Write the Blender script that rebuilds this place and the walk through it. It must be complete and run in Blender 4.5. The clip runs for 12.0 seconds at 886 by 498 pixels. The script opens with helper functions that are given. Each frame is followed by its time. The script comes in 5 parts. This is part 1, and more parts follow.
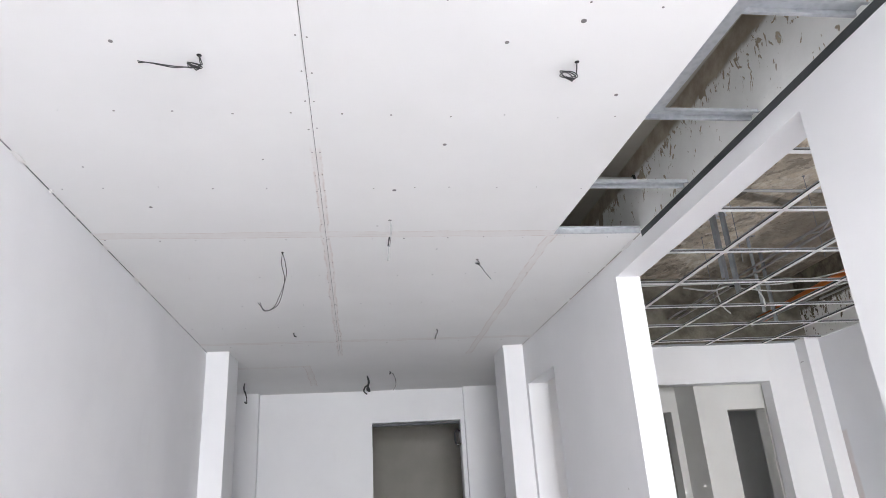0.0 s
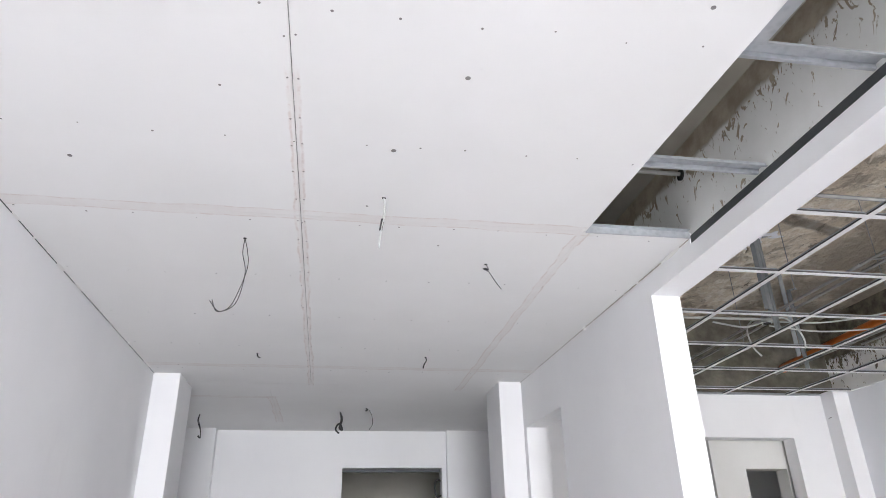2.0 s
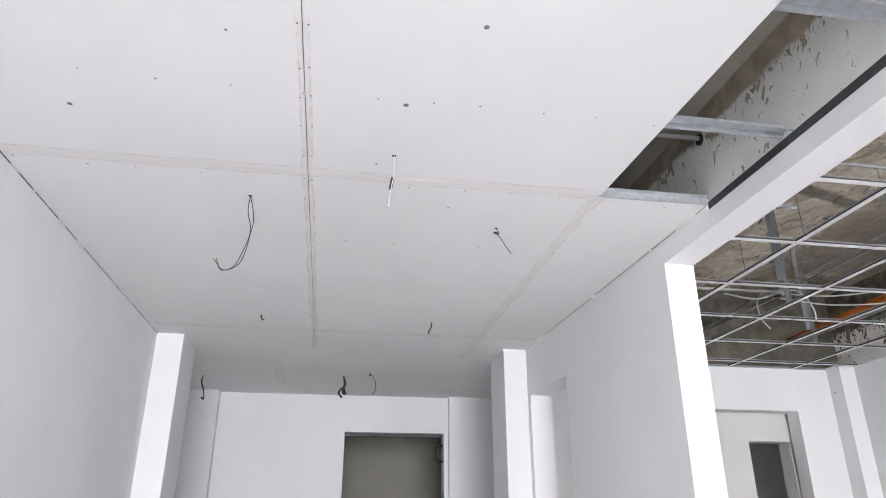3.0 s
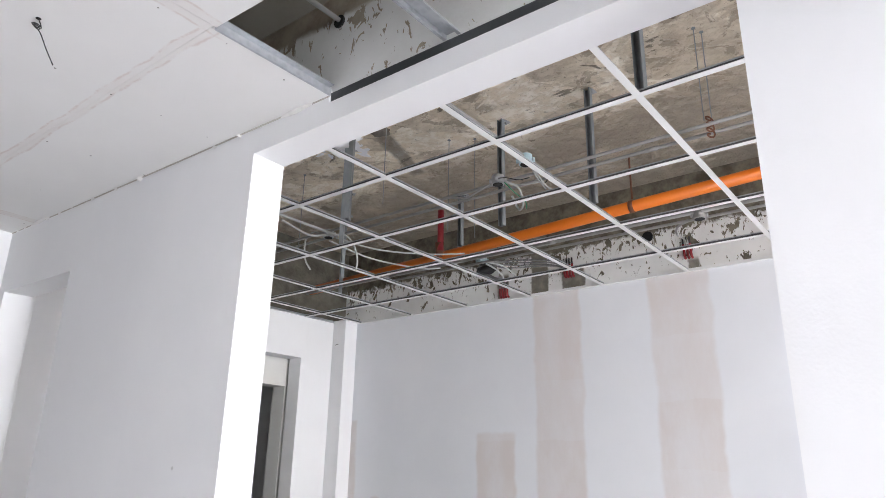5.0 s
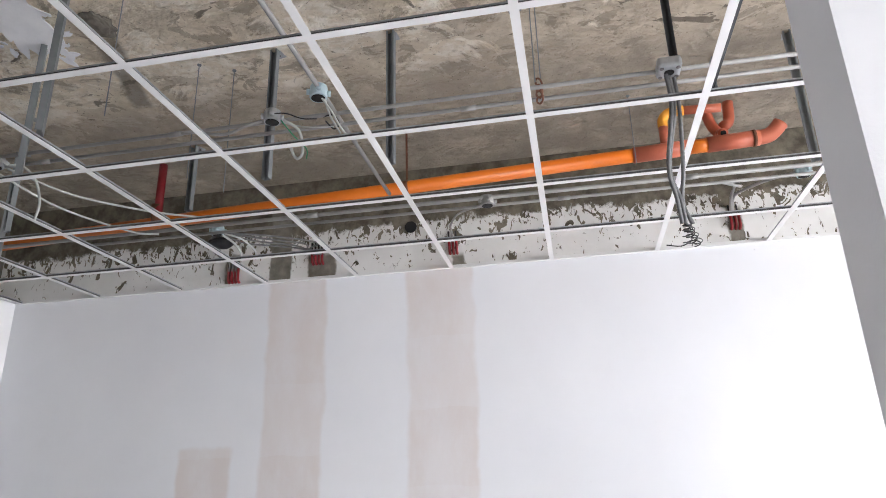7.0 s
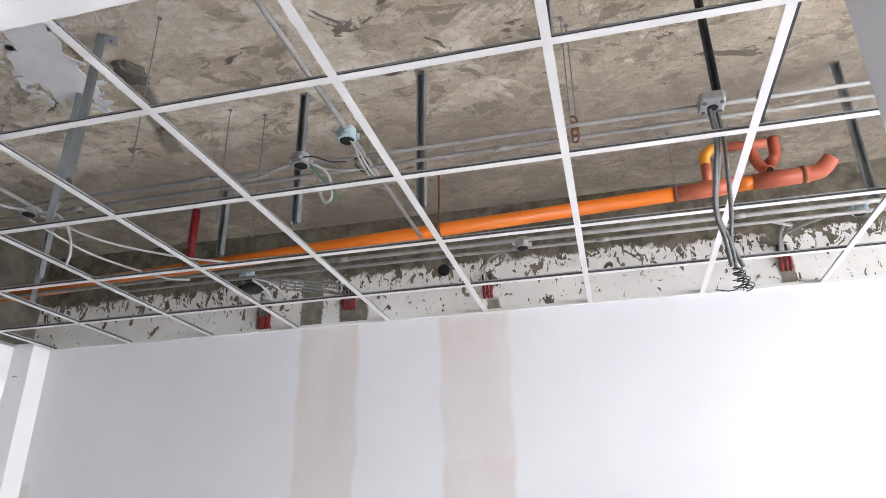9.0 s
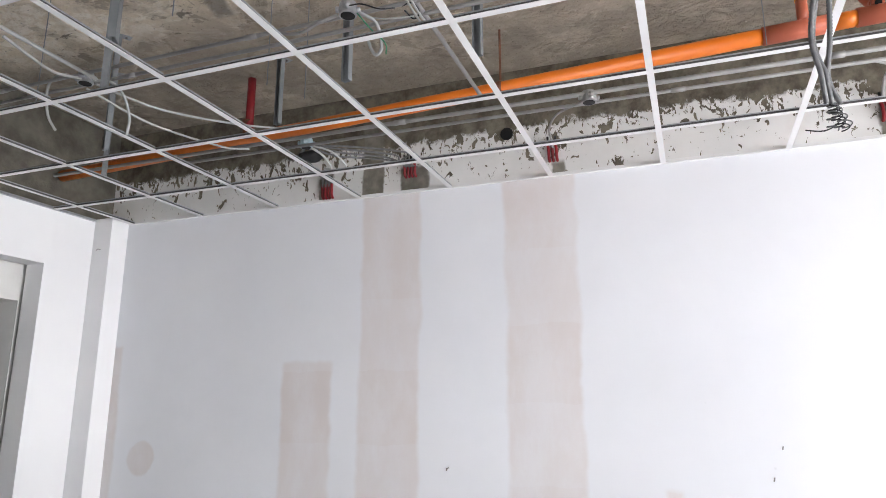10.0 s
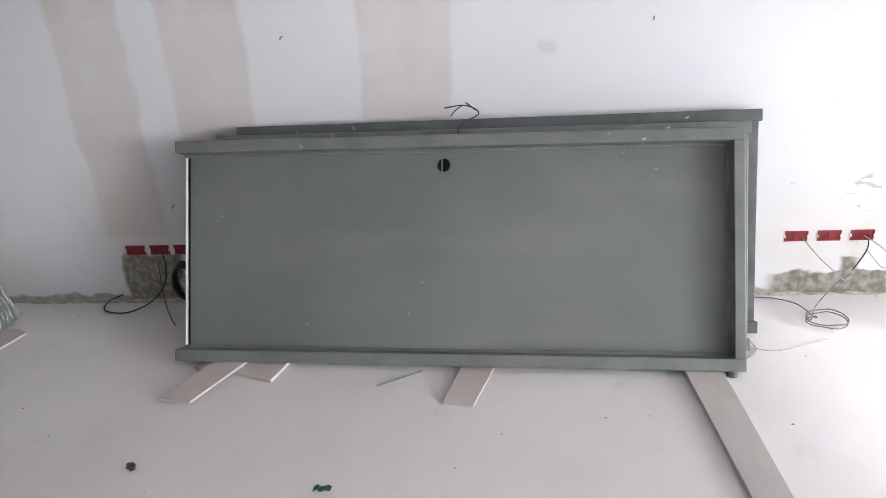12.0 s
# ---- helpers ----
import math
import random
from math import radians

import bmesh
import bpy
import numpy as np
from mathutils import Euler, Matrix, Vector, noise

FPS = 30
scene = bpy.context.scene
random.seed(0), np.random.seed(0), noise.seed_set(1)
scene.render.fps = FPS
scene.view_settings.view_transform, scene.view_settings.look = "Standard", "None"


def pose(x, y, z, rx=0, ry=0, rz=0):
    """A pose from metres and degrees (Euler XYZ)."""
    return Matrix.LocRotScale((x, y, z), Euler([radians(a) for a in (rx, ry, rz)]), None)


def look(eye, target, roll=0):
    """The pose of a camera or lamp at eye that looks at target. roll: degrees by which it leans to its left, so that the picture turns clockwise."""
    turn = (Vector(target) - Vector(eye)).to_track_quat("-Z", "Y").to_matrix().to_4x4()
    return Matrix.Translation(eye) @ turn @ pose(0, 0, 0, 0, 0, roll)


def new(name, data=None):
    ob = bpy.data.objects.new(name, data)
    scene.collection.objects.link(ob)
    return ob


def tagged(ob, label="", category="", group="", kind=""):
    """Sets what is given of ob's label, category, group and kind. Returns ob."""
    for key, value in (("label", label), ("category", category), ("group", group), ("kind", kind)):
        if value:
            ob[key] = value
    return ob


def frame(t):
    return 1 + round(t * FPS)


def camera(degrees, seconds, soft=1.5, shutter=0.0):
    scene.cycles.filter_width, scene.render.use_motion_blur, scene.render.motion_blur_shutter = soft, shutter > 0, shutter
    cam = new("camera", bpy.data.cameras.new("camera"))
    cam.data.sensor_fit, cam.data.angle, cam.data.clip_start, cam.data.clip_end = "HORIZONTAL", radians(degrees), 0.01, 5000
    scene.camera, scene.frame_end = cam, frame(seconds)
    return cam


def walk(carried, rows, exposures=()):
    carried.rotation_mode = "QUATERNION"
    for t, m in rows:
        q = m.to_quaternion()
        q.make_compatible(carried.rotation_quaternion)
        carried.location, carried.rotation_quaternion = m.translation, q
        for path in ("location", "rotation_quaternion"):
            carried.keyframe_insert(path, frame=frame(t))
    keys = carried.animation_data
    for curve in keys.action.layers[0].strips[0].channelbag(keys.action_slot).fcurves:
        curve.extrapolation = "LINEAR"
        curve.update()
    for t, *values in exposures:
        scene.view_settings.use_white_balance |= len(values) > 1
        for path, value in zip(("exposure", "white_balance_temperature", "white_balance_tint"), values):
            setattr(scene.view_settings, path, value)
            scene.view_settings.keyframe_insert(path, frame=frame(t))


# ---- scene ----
cam = camera(66.7, 12.0, soft=0.75)
PATH = [
    (0, (0.242, -2.904, 1.611), (0.498, -1.051, 2.32), -3.5),
    (0.5, (0.26, -2.586, 1.612), (0.271, -0.761, 2.429), -1.3),
    (1, (0.249, -2.372, 1.647), (0.311, -0.551, 2.472), -1.5),
    (1.5, (0.211, -2.214, 1.664), (0.512, -0.408, 2.47), -0.6),
    (2, (0.242, -2.151, 1.66), (0.551, -0.361, 2.498), -1.3),
    (2.5, (0.218, -2.124, 1.663), (0.456, -0.304, 2.458), -0.6),
    (4.5, (0.309, -1.606, 1.645), (1.453, -0.093, 2.278), 2.5),
    (5, (0.343, -1.356, 1.645), (1.837, -0.181, 2.268), 1.0),
    (5.5, (0.436, -1.178, 1.631), (2.126, -0.258, 2.178), 0.8),
    (6, (0.608, -1.008, 1.649), (2.325, -0.239, 2.328), 1.2),
    (6.5, (0.747, -0.83, 1.626), (2.533, -0.196, 2.265), 0.7),
    (7, (0.851, -0.678, 1.664), (2.704, -0.325, 2.329), -1.5),
    (7.5, (0.921, -0.627, 1.667), (2.756, -0.309, 2.396), 0.2),
    (9.5, (0.971, -0.679, 1.728), (2.755, -0.162, 2.469), -2.2),
    (10, (1.093, -0.675, 1.663), (2.922, 0.001, 2.112), 0.0),
    (10.5, (1.166, -0.589, 1.706), (3.113, -0.132, 1.694), 0.0),
    (10.8, (1.255, -0.435, 1.795), (3.213, -0.138, 1.515), 1.9),
    (11, (1.335, -0.385, 1.779), (3.286, -0.193, 1.38), 2.9),
    (11.4, (1.503, -0.34, 1.711), (3.408, -0.288, 1.105), 2.0),
    (11.5, (1.517, -0.334, 1.695), (3.41, -0.258, 1.051), 1.3),
    (12, (1.665, -0.362, 1.669), (3.472, -0.164, 0.837), -3.7),
]
EXPOSE = [(0.0, -0.10), (2.0, 0.04), (2.5, 0.02), (4.5, 0.14), (5.5, 0.0), (7.5, 0.08), (9.5, 0.18), (10.0, 0.18), (10.5, 0.04), (11.5, 0.04), (12.0, -0.10)]
walk(cam, [(t, look(eye, target, roll)) for t, eye, target, roll in PATH], EXPOSE)

# ---- world and daylight ----
world = bpy.data.worlds.new("sky")
scene.world = world
world.use_nodes = True
wn = world.node_tree
sky = wn.nodes.new("ShaderNodeTexSky")
sky.sky_type = "NISHITA"
sky.sun_disc = False
sky.sun_elevation, sky.sun_rotation = radians(17.3), radians(200)
wn.links.new(sky.outputs[0], wn.nodes["Background"].inputs[0])
wn.nodes["Background"].inputs[1].default_value = 0.12


def window_light(name, x, y, z, w, h, watts, turn=0, color=(0.915, 0.945, 1.0)):
    """The sky's light in a window's opening; it shines towards +y, and down from the sky, when turn is 0."""
    data = bpy.data.lights.new(name, "AREA")
    data.shape, data.size, data.size_y, data.energy, data.color = "RECTANGLE", w, h, watts, color
    ob = new(name, data)
    ob.matrix_world = pose(x, y, z, 66, 0, turn)
    return ob


sun = bpy.data.lights.new("sun", "SUN")
sun.energy, sun.angle, sun.color = 4.5, radians(1.2), (1.0, 0.97, 0.93)
sun_ob = new("sun", sun)
sun_ob.matrix_world = look((0, 0, 0), (0.37, 1.0, -0.332))

A_SOUTH, B_SOUTH = -9.5, -9.5
window_light("window_light_hall", 0.37, A_SOUTH + 0.5, 1.6, 2.4, 2.3, 690, color=(0.945, 0.966, 1.0))
window_light("window_light_room", 3.5, B_SOUTH + 0.5, 1.6, 2.0, 2.3, 60)
# West lamp and its window are unseen, added to brighten the partition side.
window_light("fill_light_west", -0.5, -6.95, 1.6, 3.3, 2.3, 60, -90, color=(0.945, 0.966, 1.0))

# ---- materials ----


class Nodes:
    """A small writer of node materials in object coordinates, which are world coordinates for things built in place."""

    def __init__(self, name, rough=0.7, metal=0.0, spec=0.4):
        self.mat = bpy.data.materials.new(name)
        self.mat.use_nodes = True
        self.t = self.mat.node_tree
        self.bsdf = self.t.nodes["Principled BSDF"]
        self.put("Roughness", rough)
        self.put("Metallic", metal)
        self.put("Specular IOR Level", spec)
        self.co = self.t.nodes.new("ShaderNodeTexCoord").outputs["Object"]

    def put(self, slot, value):
        if hasattr(value, "is_linked"):
            self.t.links.new(value, self.bsdf.inputs[slot])
        elif isinstance(value, tuple):
            self.bsdf.inputs[slot].default_value = (*value, 1)[:4]
        else:
            self.bsdf.inputs[slot].default_value = value

    def feed(self, socket, value):
        if hasattr(value, "is_linked"):
            self.t.links.new(value, socket)
        elif isinstance(value, tuple):
            socket.default_value = (*value, 1)[:len(socket.default_value)]
        else:
            socket.default_value = value

    def stretch(self, sx, sy, sz, source=None):
        n = self.t.nodes.new("ShaderNodeMapping")
        n.inputs["Scale"].default_value = (sx, sy, sz)
        self.t.links.new(source or self.co, n.inputs[0])
        return n.outputs[0]

    def noise(self, scale, detail=5, rough=0.55, co=None, distortion=0.0):
        n = self.t.nodes.new("ShaderNodeTexNoise")
        n.inputs["Scale"].default_value = scale
        n.inputs["Detail"].default_value = detail
        n.inputs["Roughness"].default_value = rough
        n.inputs["Distortion"].default_value = distortion
        self.t.links.new(co or self.co, n.inputs["Vector"])
        return n.outputs["Fac"]

    def cells(self, scale, co=None, feature="F1"):
        n = self.t.nodes.new("ShaderNodeTexVoronoi")
        n.feature = feature
        n.inputs["Scale"].default_value = scale
        self.t.links.new(co or self.co, n.inputs["Vector"])
        return n.outputs["Distance"]

    def math(self, op, a, b=0.0, clamp=False):
        n = self.t.nodes.new("ShaderNodeMath")
        n.operation, n.use_clamp = op, clamp
        self.feed(n.inputs[0], a)
        self.feed(n.inputs[1], b)
        return n.outputs[0]

    def ramp(self, value, low, high, out_low=0.0, out_high=1.0):
        n = self.t.nodes.new("ShaderNodeMapRange")
        n.interpolation_type = "SMOOTHSTEP"
        self.feed(n.inputs[0], value)
        for i, v in enumerate((low, high, out_low, out_high)):
            n.inputs[i + 1].default_value = v
        return n.outputs[0]

    def mix(self, fac, a, b):
        n = self.t.nodes.new("ShaderNodeMix")
        n.data_type = "RGBA"
        self.feed(n.inputs[0], fac)
        self.feed(n.inputs[6], a)
        self.feed(n.inputs[7], b)
        return n.outputs[2]

    def axes(self):
        n = self.t.nodes.new("ShaderNodeSeparateXYZ")
        self.t.links.new(self.co, n.inputs[0])
        return n.outputs

    def slab(self, axis_socket, lo, hi, soft):
        """1 between lo and hi on one axis."""
        a = self.ramp(axis_socket, lo - soft, lo + soft)
        b = self.ramp(axis_socket, hi - soft, hi + soft, 1.0, 0.0)
        return self.math("MULTIPLY", a, b)

    def bump(self, height, strength=0.3, distance=0.01):
        n = self.t.nodes.new("ShaderNodeBump")
        n.inputs["Strength"].default_value = strength
        n.inputs["Distance"].default_value = distance
        self.t.links.new(height, n.inputs["Height"])
        self.t.links.new(n.outputs[0], self.bsdf.inputs["Normal"])


def blotchy(name, c1, c2, scale=3.0, fine=60.0, rough=0.7, metal=0.0, bump=0.15, spec=0.4, dist=0.004):
    """Two tones in broad clouds, with a fine grain and relief."""
    m = Nodes(name, rough, metal, spec)
    cloud = m.ramp(m.noise(scale, 6), 0.3, 0.7)
    grain = m.noise(fine, 3)
    mixed = m.mix(m.math("ADD", m.math("MULTIPLY", cloud, 0.75), m.math("MULTIPLY", grain, 0.25)), c1, c2)
    m.put("Base Color", mixed)
    m.put("Roughness", m.ramp(grain, 0.2, 0.8, rough - 0.08, min(1.0, rough + 0.08)))
    m.bump(m.math("ADD", grain, m.math("MULTIPLY", cloud, 0.4)), bump, dist)
    return m.mat


def wall_paint():
    m = Nodes("white_wall_paint", 0.62, spec=0.3)
    broad = m.ramp(m.noise(0.9, 5), 0.3, 0.7)
    streak = m.noise(5, 4, co=m.stretch(1, 1, 0.25))
    base = m.mix(broad, (0.75, 0.75, 0.765), (0.81, 0.81, 0.82))
    base = m.mix(m.ramp(streak, 0.62, 0.8, 0.0, 0.35), base, (0.70, 0.69, 0.70))
    specks = m.math("MULTIPLY", m.ramp(m.cells(3.2), 0.0, 0.035, 1.0, 0.0), m.ramp(m.noise(2.0), 0.52, 0.6))
    base = m.mix(m.math("MULTIPLY", specks, 0.55), base, (0.25, 0.24, 0.23))
    m.put("Base Color", base)
    m.bump(m.math("ADD", m.noise(140, 3), m.math("MULTIPLY", m.noise(7, 3), 2.5)), 0.12, 0.004)
    return m.mat


def back_wall_paint():
    """White paint with beige putty bands where chases were filled, a bare mortar foot and scuffs."""
    m = Nodes("patched_wall_paint", 0.6, spec=0.3)
    x, y, z = m.axes()
    wob = m.math("MULTIPLY", m.math("SUBTRACT", m.noise(5.5, 4), 0.5), 0.055)
    step = m.math("MULTIPLY", m.math("SUBTRACT", m.noise(1.6, 2, co=m.stretch(0, 0, 1)), 0.5), 0.07)
    yy = m.math("ADD", y, m.math("ADD", wob, step))
    zz = m.math("ADD", z, wob)
    broad = m.ramp(m.noise(0.8, 5), 0.3, 0.7)
    base = m.mix(broad, (0.69, 0.70, 0.735), (0.745, 0.755, 0.788))

    def band(y0, y1, z0, z1, soft=0.018):
        return m.math("MULTIPLY", m.slab(yy, y0, y1, soft), m.slab(zz, z0, z1, soft))

    bands = None
    for box in ((1.36, 1.70, 0.38, 1.91), (0.80, 1.18, 0.3, 3.0), (-0.12, 0.285, 0.3, 3.0), (2.98, 3.3, 0.6, 2.04), (-0.57, -0.50, 1.20, 1.26)):
        b = band(*box)
        bands = b if bands is None else m.math("MAXIMUM", bands, b)
    ry, rz = m.math("SUBTRACT", yy, 2.745), m.math("SUBTRACT", zz, 1.32)
    spot = m.ramp(m.math("ADD", m.math("MULTIPLY", ry, ry), m.math("MULTIPLY", rz, rz)), 0.0095, 0.0145, 1.0, 0.0)
    bands = m.math("MAXIMUM", bands, spot)
    lift = m.math("MULTIPLY", m.math("ADD", z, m.math("ADD", wob, m.math("MULTIPLY", m.ramp(y, 0.5, 0.6), 0.23))), 2.4)
    tone = m.math("FRACT", m.math("MULTIPLY", m.math("SINE", m.math("FLOOR", lift)), 43.7))
    thin = m.math("MULTIPLY", m.ramp(m.noise(3.4, 6, 0.65, co=m.stretch(1, 1, 0.45)), 0.28, 0.62, 0.5, 1.0), m.ramp(tone, 0.0, 1.0, 0.80, 1.0))
    base = m.mix(m.math("MULTIPLY", bands, thin), base, (0.632, 0.586, 0.578))
    # damp, dusty foot of the wall and grey mortar below the boxes
    foot = m.math("ADD", z, m.math("MULTIPLY", m.math("SUBTRACT", m.noise(6, 5), 0.5), 0.12))
    dust = m.ramp(z, 0.05, 0.9, 0.8, 0.0)
    base = m.mix(m.math("MULTIPLY", dust, m.ramp(m.noise(2.2, 5), 0.3, 0.75)), base, (0.62, 0.56, 0.48))
    chase_l = m.math("MULTIPLY", m.slab(yy, 1.33, 1.66, 0.012), m.ramp(foot, 0.27, 0.29, 1.0, 0.0))
    chase_r = m.math("MULTIPLY", m.slab(yy, -2.9, -1.62, 0.05), m.ramp(foot, 0.115, 0.13, 1.0, 0.0))
    chase_r2 = m.math("MULTIPLY", m.slab(yy, -2.0, -1.93, 0.02), m.ramp(foot, 0.19, 0.21, 1.0, 0.0))
    low = m.ramp(foot, 0.035, 0.055, 1.0, 0.0)
    mortar = m.math("MAXIMUM", m.math("MAXIMUM", m.math("MAXIMUM", chase_l, chase_r), chase_r2), m.math("MULTIPLY", low, 0.7))
    grit = m.ramp(m.noise(26, 5), 0.35, 0.7)
    base = m.mix(mortar, base, m.mix(grit, (0.17, 0.16, 0.135), (0.36, 0.34, 0.30)))
    specks = m.math("MULTIPLY", m.ramp(m.cells(4.2), 0.0, 0.04, 1.0, 0.0), m.ramp(m.noise(2.7), 0.53, 0.6))
    base = m.mix(m.math("MULTIPLY", specks, 0.6), base, (0.2, 0.2, 0.2))
    scuff = m.math("MULTIPLY", m.ramp(m.noise(13, 3, 0.5, co=m.stretch(1, 0.6, 1.5), distortion=1.2), 0.695, 0.715), m.math("MULTIPLY", m.slab(y, -2.4, -1.55, 0.1), m.slab(z, 0.1, 0.95, 0.1)))
    base = m.mix(m.math("MULTIPLY", scuff, 0.6), base, (0.36, 0.345, 0.33))
    m.put("Base Color", base)
    h = m.math("ADD", m.math("MULTIPLY", m.noise(120, 3), 0.10), m.math("MULTIPLY", mortar, m.math("SUBTRACT", m.noise(30, 5), 1.4)))
    m.bump(m.math("ADD", h, m.math("MULTIPLY", bands, 0.25)), 0.35, 0.006)
    return m.mat


def gypsum_paper():
    m = Nodes("gypsum_board_paper", 0.85, spec=0.2)
    x, y, z = m.axes()
    broad = m.ramp(m.noise(0.7, 5), 0.3, 0.7)
    base = m.mix(broad, (0.73, 0.728, 0.722), (0.785, 0.782, 0.778))
    smear = m.ramp(m.noise(6, 5, co=m.stretch(1, 1, 1)), 0.3, 0.7, 0.25, 1.0)
    wob = m.math("MULTIPLY", m.math("SUBTRACT", m.noise(4, 4), 0.5), 0.05)
    xw, yw = m.math("ADD", x, wob), m.math("ADD", y, wob)
    torn = m.ramp(m.noise(17, 5, 0.7, co=m.stretch(1, 1, 1)), 0.40, 0.58, 0.15, 1.0)
    seams = edges = None
    for across, centre, half, run, lo, hi in ((yw, 0.26, 0.034, x, -1.2, 1.30), (yw, 2.56, 0.028, x, -1.2, 1.8), (xw, 1.262, 0.022, y, 0.26, 3.2),
                                              (xw, 0.092, 0.017, y, -0.6, 3.1), (yw, 3.55, 0.026, x, -1.3, -0.2), (xw, -0.23, 0.03, y, 3.55, 4.65)):
        along = m.slab(run, lo, hi, 0.05)
        fill = m.math("MULTIPLY", m.slab(across, centre - half, centre + half, 0.008), along)
        rim = m.math("ADD", m.slab(across, centre - half - 0.004, centre - half + 0.004, 0.004), m.slab(across, centre + half - 0.004, centre + half + 0.004, 0.004))
        rim = m.math("MULTIPLY", rim, along)
        seams = fill if seams is None else m.math("MAXIMUM", seams, fill)
        edges = rim if edges is None else m.math("MAXIMUM", edges, rim)
    base = m.mix(m.math("MULTIPLY", seams, m.math("MULTIPLY", smear, 0.42)), base, (0.66, 0.61, 0.585))
    base = m.mix(m.math("MULTIPLY", edges, m.math("MULTIPLY", torn, 0.5)), base, (0.56, 0.455, 0.42))
    scuff = m.math("MULTIPLY", m.ramp(m.noise(11, 6, 0.7), 0.66, 0.76), m.ramp(m.noise(1.9), 0.5, 0.6))
    base = m.mix(m.math("MULTIPLY", scuff, 0.3), base, (0.5, 0.47, 0.46))
    m.put("Base Color", base)
    m.bump(m.math("ADD", m.math("MULTIPLY", m.noise(160, 2), 0.2), m.math("MULTIPLY", seams, smear)), 0.2, 0.003)
    return m.mat


def raw_slab():
    """Cast concrete: dark brown and tan clouds, pale worn islands, scars, pits and a smeared mortar trail."""
    m = Nodes("raw_concrete_slab", 0.9, spec=0.2)
    x, y, z = m.axes()
    warp = m.stretch(1.0, 0.7, 1.0)
    big = m.ramp(m.noise(1.5, 5, 0.55, co=warp, distortion=0.3), 0.34, 0.66)
    mid = m.ramp(m.noise(4.4, 7, 0.62, co=warp, distortion=0.5), 0.40, 0.60)
    fine = m.ramp(m.noise(15, 7, 0.68, co=warp, distortion=0.3), 0.41, 0.59)
    dabs = m.ramp(m.noise(8.5, 8, 0.68, co=warp, distortion=0.6), 0.53, 0.57)
    base = m.mix(big, (0.84, 0.74, 0.595), (0.58, 0.495, 0.385))
    base = m.mix(m.math("MULTIPLY", mid, 0.46), base, (0.35, 0.295, 0.225))
    base = m.mix(m.math("MULTIPLY", fine, 0.34), base, (0.86, 0.78, 0.66))
    base = m.mix(m.math("MULTIPLY", dabs, 0.6), base, (0.29, 0.24, 0.18))
    # pale worn islands, thickened over the north part to lift its light in colour
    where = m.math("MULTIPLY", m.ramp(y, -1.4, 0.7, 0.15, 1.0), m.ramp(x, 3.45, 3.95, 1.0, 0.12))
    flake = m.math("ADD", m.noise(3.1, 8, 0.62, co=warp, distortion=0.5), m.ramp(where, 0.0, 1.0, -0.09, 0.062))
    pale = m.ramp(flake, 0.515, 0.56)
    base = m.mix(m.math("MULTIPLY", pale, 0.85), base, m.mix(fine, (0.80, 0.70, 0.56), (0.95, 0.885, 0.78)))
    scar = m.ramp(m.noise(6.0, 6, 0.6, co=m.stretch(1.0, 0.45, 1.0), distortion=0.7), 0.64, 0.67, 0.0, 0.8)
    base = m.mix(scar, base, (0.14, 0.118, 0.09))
    # greyer brown towards the back wall
    east_tone = m.math("MULTIPLY", m.ramp(x, 3.45, 3.80), m.ramp(m.noise(2.5, 7, 0.65), 0.32, 0.6, 0.45, 0.9))
    base = m.mix(east_tone, base, (0.36, 0.315, 0.258))
    wob = m.math("MULTIPLY", m.math("SUBTRACT", m.noise(6, 4), 0.5), 0.09)
    trail = m.math("MULTIPLY", m.slab(m.math("ADD", x, wob), 2.98, 3.62, 0.03), m.slab(m.math("ADD", m.math("ADD", y, wob), m.math("MULTIPLY", m.math("SUBTRACT", x, 3.0), -0.35)), 1.18, 1.29, 0.022))
    base = m.mix(m.math("MULTIPLY", trail, 0.75), base, (0.20, 0.172, 0.138))
    pits = m.ramp(m.noise(52, 5, 0.75), 0.60, 0.68)
    base = m.mix(m.math("MULTIPLY", pits, 0.65), base, (0.09, 0.076, 0.058))
    salt = m.ramp(m.noise(38, 6, 0.8, distortion=0.4), 0.63, 0.68)
    base = m.mix(m.math("MULTIPLY", salt, 0.5), base, (0.84, 0.78, 0.69))
    m.put("Base Color", base)
    h = m.math("ADD", m.math("MULTIPLY", pale, -0.7), m.math("ADD", m.math("MULTIPLY", fine, 0.8), m.math("MULTIPLY", m.noise(30, 6, 0.7), 0.9)))
    m.bump(h, 0.8, 0.022)
    return m.mat


